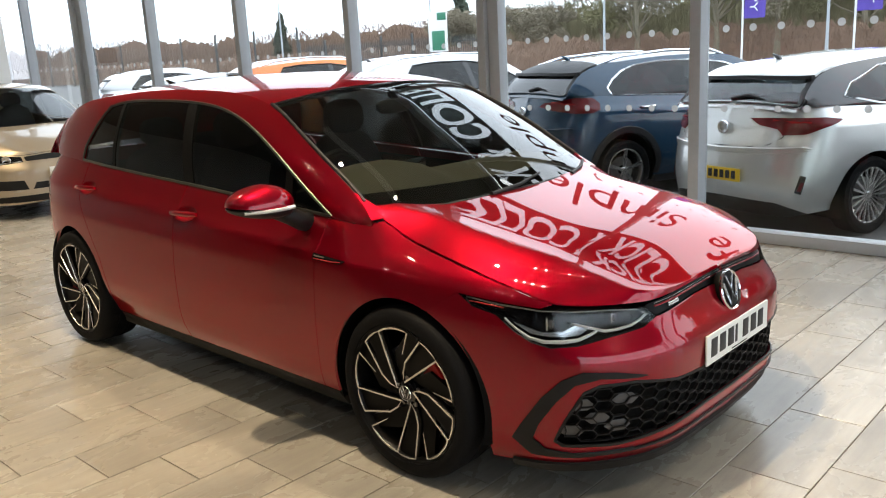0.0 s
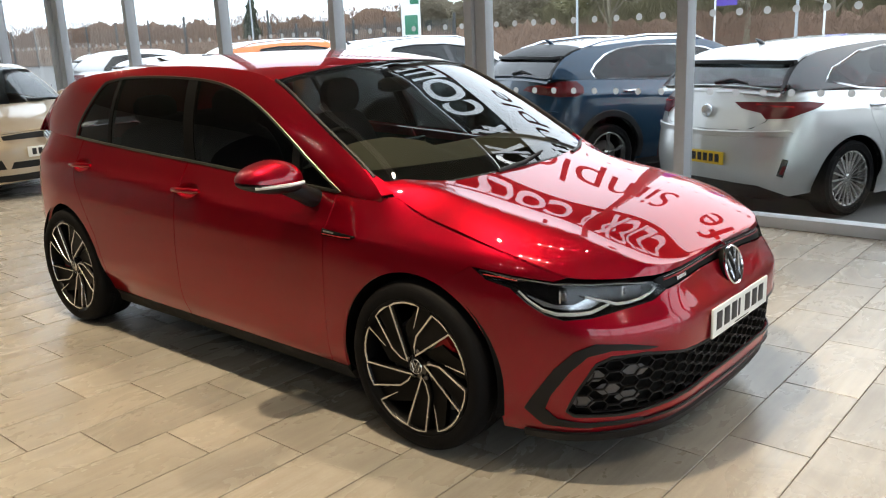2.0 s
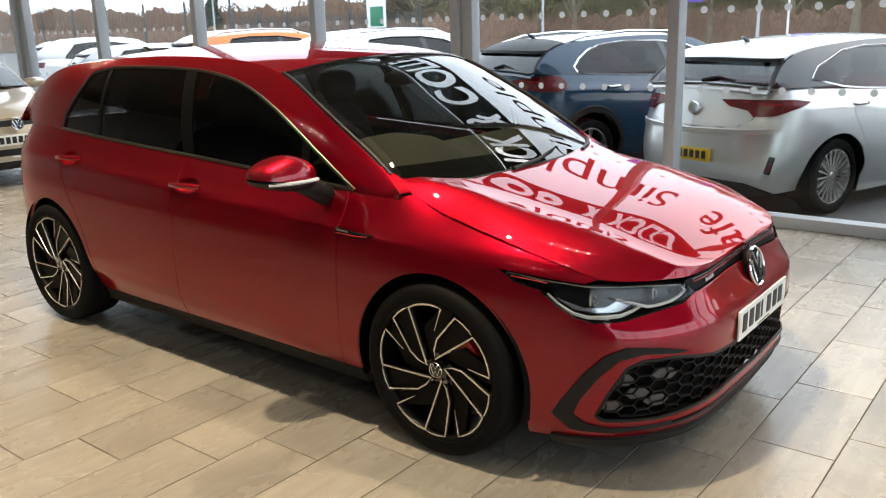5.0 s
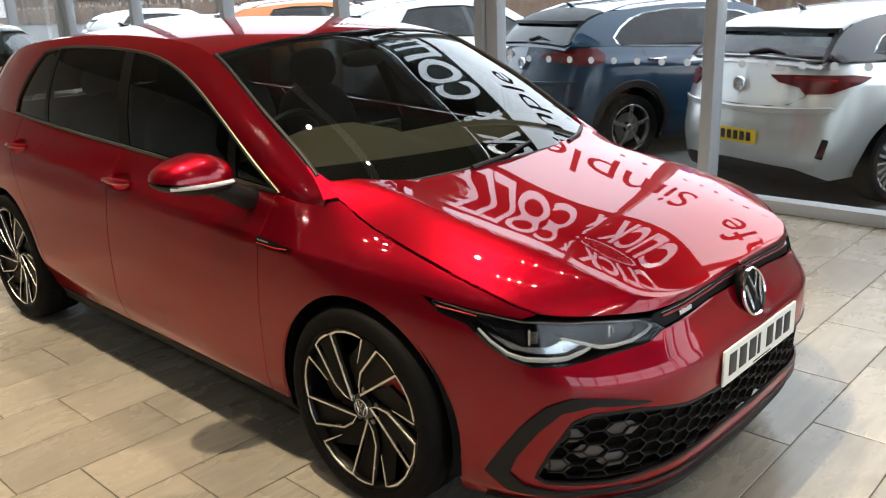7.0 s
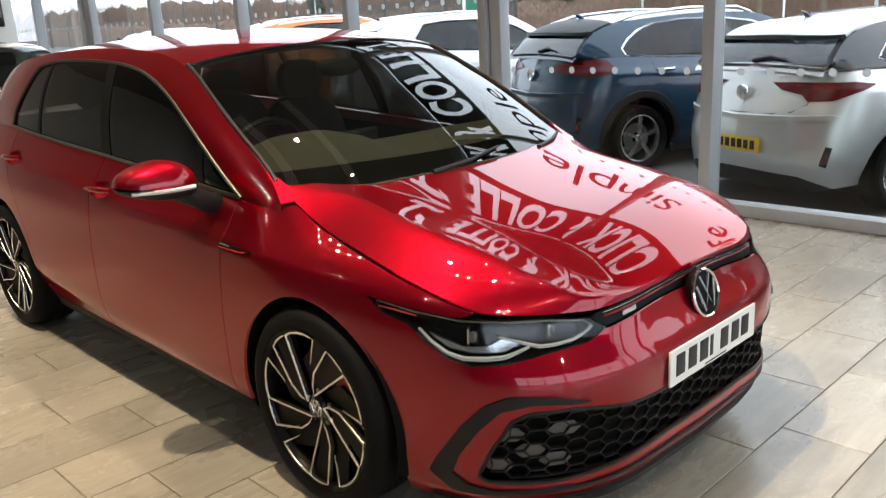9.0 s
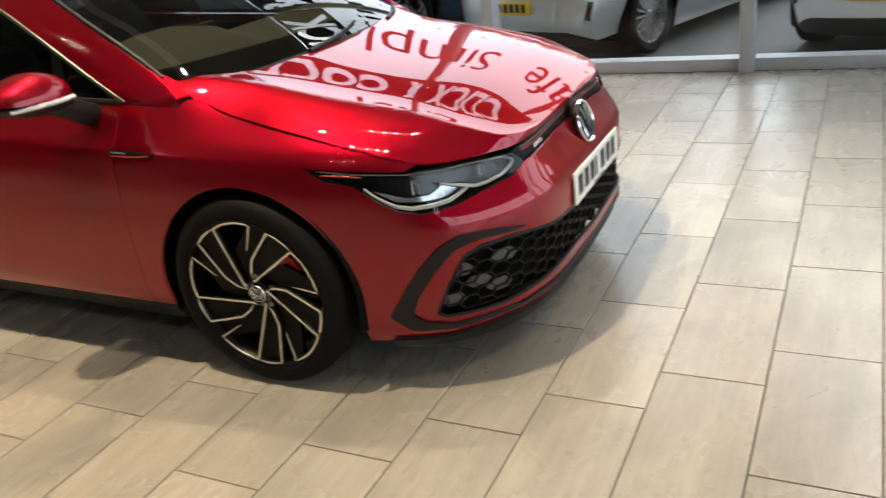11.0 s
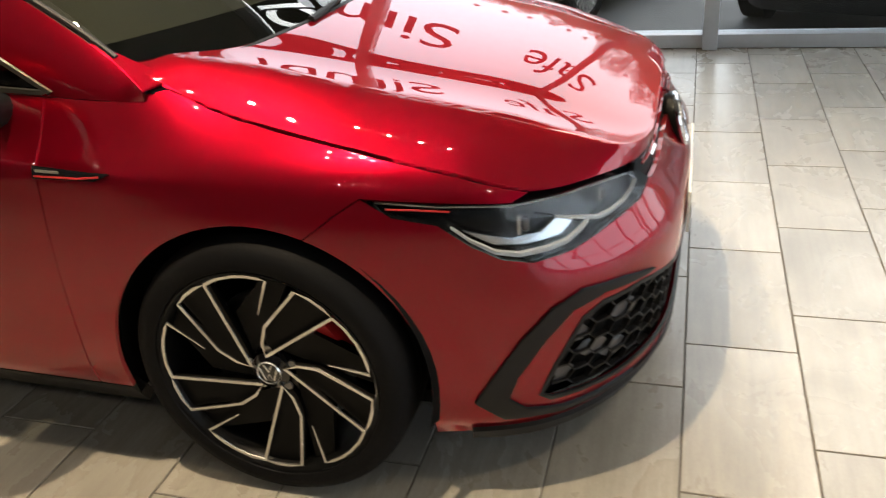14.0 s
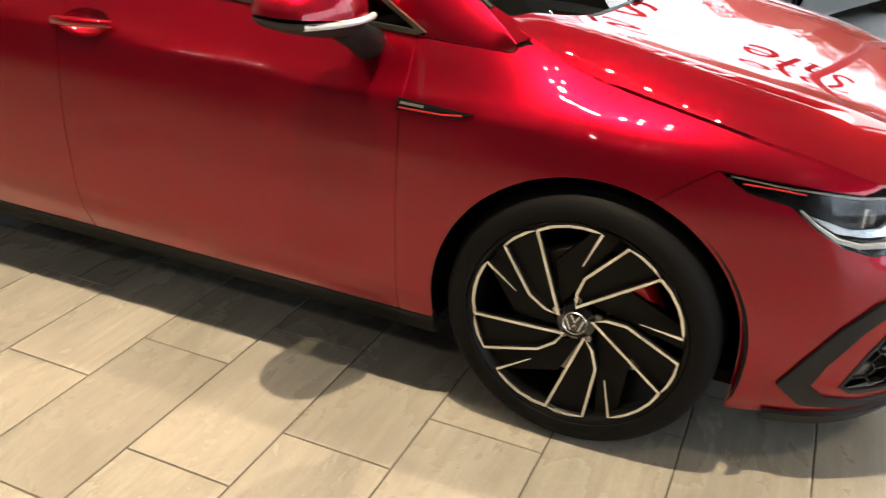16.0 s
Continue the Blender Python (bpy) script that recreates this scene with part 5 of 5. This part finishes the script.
    def __call__(self, p):
        x = p[0] * self.fo if p[0] > 0 else p[0] * self.wb if p[0] > -2.628 else -2.628 * self.wb + (p[0] + 2.628) * self.ro
        z = p[2] * self.low if p[2] < 0.95 else 0.95 * self.low + (p[2] - 0.95) * self.high
        return Vector((x, p[1] * self.hw, z))

    def over(self, fn):
        return lambda *a, **k: self(fn(*a, **k))


def paint(name, colour, metal=0.5, rough=0.35):
    return material(name, colour, rough, metal, 1.0, 0.03, 300)


def spoke_wheel(car, m, face, spokes, width, rim_mat, r=0.32, radius=0.225):
    """A plainer wheel: tyre, rim, straight spokes and cap."""
    f = face
    tyre = part("wheel", lathe([(radius, f * 0.08), (radius + 0.02, f * 0.105), (r - 0.03, f * 0.108), (r - 0.005, f * 0.09), (r, f * 0.06), (r, -f * 0.08), (radius, -f * 0.1)], 48, m), RUBBER, car, "black tyre on an alloy wheel")
    part("rim", lathe([(radius, f * 0.082), (radius + 0.006, f * 0.09), (radius - 0.008, f * 0.085), (radius - 0.02, f * 0.03), (radius - 0.03, -f * 0.08)], 48, m), rim_mat, tyre)
    part("brake_disc", lathe([(0.05, f * 0.02), (0.14, f * 0.02), (0.14, 0)], 32, m), STEEL, tyre)
    fn = lambda a, b, proud=0.0: m @ Vector((a, f * (0.055 + 0.028 * math.hypot(a, b) / radius + proud), b))
    for k in range(spokes):
        a = 2 * math.pi * k / spokes + 0.3
        part("spoke", ribbon(fn, [(0.03 * math.cos(a), 0.03 * math.sin(a)), (0.12 * math.cos(a), 0.12 * math.sin(a)), (radius * math.cos(a), radius * math.sin(a))], [width * 0.6, width * 0.8, width], 0.014), rim_mat, tyre)
    part("hub_cap", lathe([(0.0001, f * 0.082), (0.03, f * 0.08), (0.045, f * 0.06)], 20, m), rim_mat, tyre)


def other_car(name, label, m, warp, body, kind, spokes=10, roof=None, cladding=False, rails=False):
    car = thing(name, label, "car", "parked cars", m)
    wz = warp.low
    for side in (1, -1):
        wall, flank = warp.over(mirrored(G.wall, side)), warp.over(mirrored(SIDE, side))
        bl = G.belt
        e_line = [(u, G.top(u)) for u in (0.405, 0.39, 0.38, 0.365, 0.35, 0.33, 0.31, 0.287, 0.263, 0.24, 0.224)]
        ug = uf(-0.452)
        low = 0.22
        wing = [(ug, low), (ug, bl(-0.452)), (uf(-0.3), bl(-0.3))] + e_line + [(0.17, 0.70), (0.12, 0.69), (0.05, 0.70), (0, 0.71), (0, 0.2), (0.15, 0.17), (0.25, 0.17), (uf(R_ARCH), 0.17)] + arch(G, 0, R_ARCH, 0, 180) + [(uf(-R_ARCH), low)]
        part("front_wing", skin(wall, wing, (), (0.016, 0.04)), body, car)
        part("door", skin(wall, [(uf(-0.458), low), (uf(-1.492), low), (uf(-1.475), bl(-1.475)), (uf(-0.458), bl(-0.458))], (), (0.02, 0.04)), body, car)
        rear = [(uf(-1.498), low), (uf(-2.23), low), (uf(-2.235), 0.42), (uf(-2.28), 0.56), (uf(-2.36), 0.68), (uf(-2.45), 0.82), (uf(-2.49), bl(-2.49)), (uf(-1.481), bl(-1.481))]
        rd = part("door", skin(wall, rear, (), (0.02, 0.04)), body, car)
        c = wall(uf(-2.36), 0.92)
        s = -1 if side > 0 else 1
        part("handle", tube([(c.x + 0.1, c.y + s * 0.005, c.z), (c.x + 0.05, c.y + s * 0.035, c.z), (c.x - 0.05, c.y + s * 0.035, c.z), (c.x - 0.1, c.y + s * 0.005, c.z)], 0.014, 8), CHROME if kind in ("blue", "white") else body, rd)
        c = wall(uf(-1.38), 0.87)
        part("handle", tube([(c.x + 0.1, c.y + s * 0.005, c.z), (c.x + 0.05, c.y + s * 0.035, c.z), (c.x - 0.05, c.y + s * 0.035, c.z), (c.x - 0.1, c.y + s * 0.005, c.z)], 0.014, 8), CHROME if kind in ("blue", "white") else body, car)
        quarter = [(uf(-2.236), low), (uf(-2.241), 0.42), (uf(-2.286), 0.56), (uf(-2.366), 0.68), (uf(-2.456), 0.82), (uf(-2.496), bl(-2.496)), (uf(-2.9), bl(-2.9)), (0.85, bl(-3.14)), (0.90, 1.085), (0.95, 1.098), (1.0, 1.10), (1.0, 0.33), (0.92, 0.31), (0.86, 0.22), (uf(-2.628 - R_ARCH), 0.24)] + arch(G, -2.628, R_ARCH, 180, 0) + [(uf(-2.628 + R_ARCH), low)]
        part("rear_quarter", skin(wall, quarter, (), (0.012, 0.03)), body, car)
        part("diffuser", skin(lambda u, z, w=wall: w(u, z), [(1.0, 0.328), (0.92, 0.308), (0.862, 0.22), (0.9, 0.19), (1.0, 0.2)], (), (0.015, 0.03), 0.03), BLACK, car)
        part("sill", skin(wall, [(uf(-0.37), 0.15), (uf(-0.37), 0.217), (uf(-2.23), 0.217), (uf(-2.25), 0.15)], (), (0.03, 0.03)), BLACK if cladding else body, car)
        top = [(-0.435, 0.929), (-0.727, 1.105), (-1.0, 1.246), (-1.2, 1.312), (-1.56, 1.358), (-2.06, 1.364), (-2.39, 1.335)]
        back = [(-2.56, 1.29), (-2.70, 1.21), (-2.78, 1.13), (-2.74, bl(-2.74) + 0.012)] if kind == "blue" else [(-2.62, 1.10), (-2.64, bl(-2.64) + 0.012)] if kind != "white" else [(-2.75, 1.22), (-2.85, 1.13), (-2.5, bl(-2.5) + 0.02)]
        dlo = top + back + [(x, bl(x) + 0.01) for x in (-2.2, -1.8, -1.4, -1.0, -0.7, -0.46)]
        out = [(x, bl(x)) for x in (-0.2, -0.7, -1.2, -1.7, -2.2, -2.7, -3.1)] + rail_line(G, -3.1, -0.2, 30)
        part("roof_side", skin(flank, out, [dlo], (0.06, 0.04), 0.01), GLOSS if kind == "white" else body, car)
        part("window", skin(lambda x, z, f=flank: f(x, z, -0.005), dlo, (), (0.08, 0.05), 0), TINT, car)
        part("window_pillar", skin(flank, [(-1.42, bl(-1.42) + 0.01), (-1.5, bl(-1.5) + 0.01), (-1.6, 1.355), (-1.52, 1.352)], (), (0.05, 0.05), 0.01), GLOSS, car)
        part("rear_pillar", skin(lambda s, q, f=warp.over(mirrored(G.side, side)): f(s, q, 0.005), [(s, 0.0) for s in np.linspace(6.3, 7.4, 8)] + [(7.4, 1.0)] + [(s, 1.0) for s in np.linspace(7.3, 6.3, 8)], (), (0.1, 0.2), 0.01), GLOSS if kind == "white" else body, car)
        part("window_trim", ribbon(flank, finer(dlo, (0.08, 0.04)), 0.018, 0.006, True), CHROME if kind in ("blue", "white") else BLACK, car)
        if cladding:
            for cx in (0, -2.628):
                part("arch_cladding", ribbon(wall, arch(G, cx, R_ARCH + 0.025, -12, 192), 0.075, 0.014), BLACK, car)
        if kind == "white":
            part("pillar_panel", skin(lambda x, z, f=flank: f(x, z, 0.005), [(-2.45, 1.345), (-2.75, 1.318), (-2.95, 1.27), (-3.09, 1.2), (-3.09, 1.10), (-2.9, 1.12), (-2.72, 1.235)], (), (0.05, 0.04), 0.004), GLOSS, car, "black floating roof pillar")
        if kind == "gold":
            lampo = [(0.30, 0.735), (0.26, 0.73), (0.2, 0.705), (0.13, 0.68), (0.125, 0.625), (0.19, 0.61), (0.24, 0.625), (0.28, 0.67)]
            lp = part("headlamp", skin(lambda u, z, w=wall: w(u, z, 0.004), lampo, (), (0.01, 0.02), 0.02), GLOSS, car)
            part("lens", skin(lambda u, z, w=wall: w(u, z, 0.008), lampo, (), (0.01, 0.02), 0), LENS, lp)
            for u, z in ((0.225, 0.665), (0.17, 0.65)):
                c = wall(u, z, 0.006)
                n = (wall(u, z, 0.02) - wall(u, z, 0)).normalized()
                part("reflector", lathe([(0.0001, 0), (0.025, -0.004), (0.042, -0.012), (0.05, -0.004)], 20, Matrix.Translation(c) @ (-n).to_track_quat("Y", "Z").to_matrix().to_4x4()), LAMPGREY, lp)
            part("light_guide", ribbon(lambda u, z, proud=0.0, w=wall: w(u, z, proud + 0.008), [(0.275, 0.675), (0.24, 0.632), (0.19, 0.617), (0.13, 0.63)], 0.01, 0.003), DRL, lp)
            part("fog_grille", skin(lambda u, z, w=wall: w(u, z, 0.004), [(0.215, 0.44), (0.13, 0.43), (0.12, 0.33), (0.2, 0.335)], (), (0.012, 0.03), 0.01), BLACK, car)
            part("trim_bar", ribbon(wall, [(0.23, 0.325), (0.15, 0.315), (0.0, 0.315)], 0.012, 0.01), CHROME, car)
        elif kind == "white":
            tl = [(0.798, 0.965), (0.83, 0.985), (0.88, 0.985), (0.94, 0.985), (0.968, 0.978), (0.955, 0.93), (0.925, 0.90), (0.915, 0.855), (0.87, 0.86), (0.83, 0.915)]
        elif kind == "blue":
            tl = [(0.795, 0.99), (0.81, 1.045), (0.86, 1.05), (0.91, 1.025), (0.955, 1.0), (0.965, 0.96), (0.92, 0.925), (0.86, 0.90), (0.815, 0.90), (0.797, 0.93)]
        else:
            tl = [(0.82, 0.99), (0.90, 0.99), (0.91, 0.90), (0.83, 0.88)]
        if kind != "gold":
            lp = part("tail_lamp", skin(lambda u, z, w=wall: w(u, z, 0.012), tl, (), (0.01, 0.02), 0.03), REDLENS, car, "dark red tail lamp")
            part("lamp_band", ribbon(lambda u, z, proud=0.0, w=wall: w(u, z, proud + 0.011), [(0.935, tl[3][1] - 0.02), (0.90, tl[3][1] - 0.035), (0.86, tl[3][1] - 0.04)], 0.018, 0.004), REDBAND, lp)
            part("bumper_reflector", skin(lambda u, z, w=wall: w(u, z, 0.006), [(0.868, 0.53), (0.879, 0.54), (0.888, 0.40), (0.876, 0.385)], (), (0.008, 0.03), 0.01), GLOSS, car)
            part("reflector_strip", skin(lambda u, z, w=wall: w(u, z, 0.010), [(0.872, 0.48), (0.877, 0.485), (0.884, 0.415), (0.877, 0.41)], (), (0.006, 0.03), 0.004), REDLENS, car)
            part("bumper_ledge", ribbon(wall, [(u, 0.715 + 0.03 * (1 - u) / 0.14) for u in np.linspace(0.86, 1.0, 14)], [0.01] + [0.05] * 13, 0.016), body, car)
            part("shut_line", ribbon(wall, [(0.905, 0.90), (0.915, 0.83), (0.935, 0.775), (0.96, 0.755), (1.0, 0.75)], 0.007, 0.001), DARK, car)
        for cx in (0, -2.628):
            s = -1 if side > 0 else 1
            c = warp(Vector((cx, s * 0.748, 0.32)))
            c.z = 0.322
            mm = Matrix.Translation(c)
            spoke_wheel(car, mm, s, spokes, 0.024 if spokes > 8 else 0.05, ALLOY if kind in ("white", "blue") else LAMPGREY)
            part("arch_liner", lathe([(0.372, s * 0.09), (0.385, s * 0.05), (0.385, -s * 0.3), (0.05, -s * 0.3)], 24, Matrix.Translation((c.x, c.y, 0.325 * wz)), (-25, 205)), DARK, car)
        mc = warp(Vector((-0.585, s * 0.945, 1.0)))
        part("door_mirror", blob(mc, (0.09, 0.12, 0.065), None, 18, 12, 2.6), body, car)
        part("mirror_foot", tube([(mc.x, mc.y * 0.94, mc.z - 0.04), (mc.x, mc.y * 0.82, mc.z - 0.1)], 0.035, 8), BLACK, car)
    deck, rf = warp.over(G.deck), warp.over(G.roof)
    part("bonnet", skin(lambda a, r: deck(0.797 - 1.1 * max(1 - a, 0) ** 1.7, r), [(1 - ((0.797 - (-0.272 + 0.15 * (1 - r * r))) / 1.1) ** (1 / 1.7), r) for r in np.linspace(-0.99, 0.99, 20)] + [(0.995, r) for r in np.linspace(0.99, -0.99, 8)], (), (0.05, 0.08)), body, car)
    part("roof_panel", skin(rf, [(s, -1) for s in np.linspace(2.04, 5.9, 20)] + [(s, 1) for s in np.linspace(5.9, 2.04, 20)], (), (0.2, 0.12), 0.01), roof or body, car)
    part("spoiler", skin(lambda s, r: rf(s, r, 0.012), [(5.6, -0.98), (6.22, -0.96), (6.36, -0.5), (6.36, 0.5), (6.22, 0.96), (5.6, 0.98)], (), (0.1, 0.12), 0.02), BLACK if kind == "blue" else roof or body, car)
    part("spoiler_lip", ribbon(rf, [(6.26, -0.97), (6.36, -0.8), (6.45, -0.4), (6.46, 0), (6.45, 0.4), (6.36, 0.8), (6.26, 0.97)], 0.075, 0.03), BLACK, car, "black lower lip of the roof spoiler")
    part("windscreen", skin(lambda s, r: rf(s, r, -0.004), [(s, -0.985) for s in np.linspace(0.02, 2.03, 12)] + [(s, 0.985) for s in np.linspace(2.03, 0.02, 12)], (), (0.2, 0.12), 0), CARGLASS, car)
    part("rear_window", skin(lambda s, r: rf(s, r, 0.0), [(6.3, -0.93), (7.33, -0.95), (7.33, 0.95), (6.3, 0.93)], (), (0.15, 0.12), 0), CARGLASS if kind == "white" else TINT, car)
    part("rear_frame", ribbon(rf, [(6.3, -0.955), (6.8, -0.965), (7.2, -0.965), (7.33, -0.9), (7.36, -0.5), (7.37, 0), (7.36, 0.5), (7.33, 0.9), (7.2, 0.965), (6.8, 0.965), (6.3, 0.955)], 0.05, 0.005), BLACK, car)
    part("tailgate_top", skin(rf, [(7.3, -0.97), (7.62, -0.96), (7.72, 0), (7.62, 0.96), (7.3, 0.97)], (), (0.15, 0.12), 0.01), body, car)
    part("cabin_floor", boxed(warp(Vector((-2.9, -0.72, 0.22))), warp(Vector((0.5, 0.72, 0.5))), 0.02), DARK, car)
    for y in (-0.36, 0.36):
        c = warp(Vector((-1.5, y, 0.8)))
        part("backrest", blob(c, (0.1, 0.24, 0.36), None, 12, 8, 3), SEAT, car)
        part("headrest", blob((c.x - 0.08, y, c.z + 0.42), (0.05, 0.13, 0.1), None, 12, 8, 3), SEAT, car)
    part("rear_backrest", blob(warp(Vector((-2.45, 0, 0.82))), (0.1, 0.62, 0.3), None, 12, 8, 4), SEAT, car)
    if kind == "gold":
        part("grille", skin(warp.over(lambda u, z: W(u, z, 0.004)), twofold([(0, 0.695), (0.06, 0.69), (0.122, 0.676), (0.118, 0.632), (0, 0.632)]), (), (0.012, 0.02), 0.01), BLACK, car, "black slatted grille")
        part("lower_grille", skin(warp.over(lambda u, z: W(u, z, 0.004)), twofold([(0, 0.40), (0.1, 0.40), (0.11, 0.33), (0, 0.33)]), (), (0.012, 0.02), 0.01), BLACK, car)
        part("lip", skin(warp.over(lambda u, z: W(u, z, 0.008)), twofold([(0, 0.27), (0.2, 0.26), (0.24, 0.2), (0, 0.19)]), (), (0.012, 0.02), 0.02), BLACK, car)
        tm = Matrix.Translation((0.865, 0, 0.655)) @ pose(0, 0, 0, 0, -12, 0) @ pose(0, 0, 0, 0, 0, 90)
        e = part("emblem", lathe([(0.0001, -0.006), (0.055, -0.005), (0.06, 0), (0.062, 0.01)], 28, tm), GLOSS, car)
        part("emblem_ring", lathe([(0.054, -0.008), (0.06, -0.012), (0.065, -0.004), (0.06, 0.004)], 28, tm), CHROME, e)
        fl = lambda x, z, proud=0.0: tm @ Vector((x, -0.006 - proud, z))
        part("emblem_bar", ribbon(fl, [(-0.022, 0.045), (0, 0.004), (0.022, 0.045)], 0.01, 0.005), CHROME, e)
        part("emblem_bar", ribbon(fl, [(-0.044, 0.026), (-0.02, -0.04), (0, -0.004), (0.02, -0.04), (0.044, 0.026)], 0.01, 0.005), CHROME, e)
        p = part("number_plate", boxed((0.876, -0.26, 0.44), (0.884, 0.26, 0.55), 0.003), PLATE, car)
        for k in range(7):
            part("bar", boxed((0.883, -0.215 + k * 0.065, 0.462), (0.8855, -0.17 + k * 0.065, 0.53), 0.001), INK, p)
    else:
        b = warp(Vector((-3.40, 0, 0.545)))
        p = part("number_plate", boxed((b.x - 0.012, -0.26, 0.46), (b.x - 0.004, 0.26, 0.57), 0.003), YPLATE, car, "yellow number plate with black bars")
        for k in range(7):
            part("bar", boxed((b.x - 0.0145, -0.215 + k * 0.065, 0.482), (b.x - 0.011, -0.17 + k * 0.065, 0.55), 0.001), INK, p)
        tc = warp(Vector((-3.345, 0, 0.90)))
        tm = Matrix.Translation(tc) @ pose(0, 0, 0, 0, 0, -90)
        e = part("emblem", lathe([(0.03, -0.012), (0.052, -0.014), (0.058, -0.006), (0.058, 0.02)], 24, tm), CHROME, car)
        part("emblem_disc", lathe([(0.0001, -0.008), (0.034, -0.01)], 20, tm), LAMPGREY, e)
        part("wiper", tube([rf(7.3, 0.05, 0.012), rf(7.2, -0.2, 0.03), rf(7.25, -0.45, 0.015)], [0.016, 0.012, 0.006], 8), BLACK, car)
        a = rf(5.5, 0, 0)
        part("aerial", tube([(a.x, 0, a.z - 0.01), (a.x - 0.03, 0, a.z + 0.03), (a.x - 0.09, 0, a.z + 0.055)], [0.03, 0.02, 0.006], 8), body if kind == "blue" else GLOSS, car)
    if rails:
        for r in (-0.93, 0.93):
            part("roof_rail", tube([rf(2.6, r, 0.0), rf(3.0, r, 0.04), rf(4, r, 0.045), rf(5, r, 0.04), rf(5.6, r, 0.0)], 0.016, 8), CHROME, car)
    return car


GROUND = -0.11


def parked(x, y, deg, wb=2.628):
    """The pose of a parked car by its rear axle's place and its heading."""
    return pose(x, y, GROUND, 0, 0, deg) @ Matrix.Translation((wb, 0, 0))


WHITEP = paint("white_paint", (0.78, 0.79, 0.80), 0.0, 0.4)
SILVERW = paint("silver_white_paint", (0.60, 0.61, 0.60), 0.65, 0.34)
BLUE = material("dark_blue_paint", (0.003, 0.030, 0.066), 0.4, 0.2, 1.0, 0.03, 300, spec=0.1)
GOLD = paint("gold_beige_paint", (0.50, 0.42, 0.31), 0.7, 0.4)
ORANGE = paint("orange_paint", (0.75, 0.19, 0.02), 0.3)
SILVER = paint("silver_paint", (0.50, 0.52, 0.54), 0.7)
other_car("car", "gold-beige hatchback facing out beside the shopfront, on showroom tiles", pose(-8.07, 1.19, 0), Warp(0.86, 2.62, 0.77, 0.90, 1.0, 0.98), GOLD, "gold")
other_car("car", "white hatchback with black rear glass parked outside on tarmac", parked(-0.745, 4.78, 69.7, 2.662), Warp(0.87, 2.662, 0.84, 0.905, 1.0, 1.03), SILVERW, "white", 20, WHITEP)
other_car("car", "dark blue crossover with black arches and silver roof rails parked outside", parked(-3.27, 5.27, 68, 2.70), Warp(0.87, 2.70, 0.80, 0.905, 1.06, 1.02), BLUE, "blue", 5, None, True, rails=True)
other_car("car", "white sport utility car with roof rails parked outside", parked(-7.3, 6.0, 70, 2.70), Warp(0.87, 2.70, 0.85, 0.93, 1.10, 1.12), WHITEP, "suv", 10, None, True, rails=True)
other_car("car", "orange crossover with roof rails parked outside", parked(-10.6, 6.2, 70, 2.65), Warp(0.87, 2.65, 0.8, 0.92, 1.14, 1.16), ORANGE, "suv", 10, None, True, rails=True)
other_car("car", "silver hatchback parked outside in a row", parked(-14.2, 6.4, 70, 2.65), Warp(0.87, 2.65, 0.8, 0.90, 1.0, 1.02), SILVER, "suv", 10)
other_car("car", "white estate car parked outside at the row's end", parked(-18.2, 7.6, 70, 2.7), Warp(0.87, 2.7, 0.9, 0.92, 1.1, 1.1), WHITEP, "suv", 10, rails=True)
other_car("car", "white crossover with black lower bumper parked outside on tarmac", parked(2.05, 4.45, 70, 2.65), Warp(0.87, 2.65, 0.8, 0.90, 1.05, 1.02), paint("white_pearl", (0.72, 0.73, 0.74), 0.1), "suv", 10, None, True)

# ---- floor tiles, the nearest as pieces of their own ----
def tile_mesh(w, l):
    me = bpy.data.meshes.new("tile")
    g, b, h = 0.0022, 0.0015, 0.0
    lo, hi = (g, g), (w - g, l - g)
    vs = [(x, y, -0.006) for x, y in ((lo[0], lo[1]), (hi[0], lo[1]), (hi[0], hi[1]), (lo[0], hi[1]))]
    vs += [(x, y, -b) for x, y in ((lo[0], lo[1]), (hi[0], lo[1]), (hi[0], hi[1]), (lo[0], hi[1]))]
    vs += [(x, y, h) for x, y in ((lo[0] + b, lo[1] + b), (hi[0] - b, lo[1] + b), (hi[0] - b, hi[1] - b), (lo[0] + b, hi[1] - b))]
    fs = [(8, 9, 10, 11)] + [(a + i, a + (i + 1) % 4, a + 4 + (i + 1) % 4, a + 4 + i) for a in (0, 4) for i in range(4)]
    me.from_pydata(vs, [], fs)
    me.materials.append(TILE)
    return me


whole = tile_mesh(TW, TL)
near, rest_v, rest_f = 0, [], []
r2 = random.Random(9)
for k in range(math.floor((X0 - TX) / TW), math.ceil((X1 - TX) / TW)):
    x = TX + k * TW
    y = TY + (0.2115 if k < 0 else 0.199) * k
    y -= math.ceil((y - Y0) / TL) * TL
    while y < Y1:
        ya, yb = max(y, Y0), min(y + TL, Y1)
        z = r2.uniform(-0.0006, 0.0003)
        if yb - ya > 0.03:
            if -2.9 < x < 3.1 and -2.2 < y < 1.6 and yb - ya > TL - 1e-6 and near < 300 and not (-2.4 < x < 0.2 and y > -0.75):
                t = part("tile", whole, None, floor)
                t.location = (x, y, z)
                near += 1
            else:
                n = len(rest_v)
                for v in whole.vertices:
                    rest_v.append((x + v.co.x, ya + (v.co.y if v.co.y < TL / 2 else v.co.y - TL + yb - ya), z + v.co.z))
                rest_f += [tuple(n + i for i in p.vertices) for p in whole.polygons]
        y += TL
me = bpy.data.meshes.new("tile_field")
me.from_pydata(rest_v, [], rest_f)
tagged(part("tile_field", me, TILE, floor), kind="stuff")
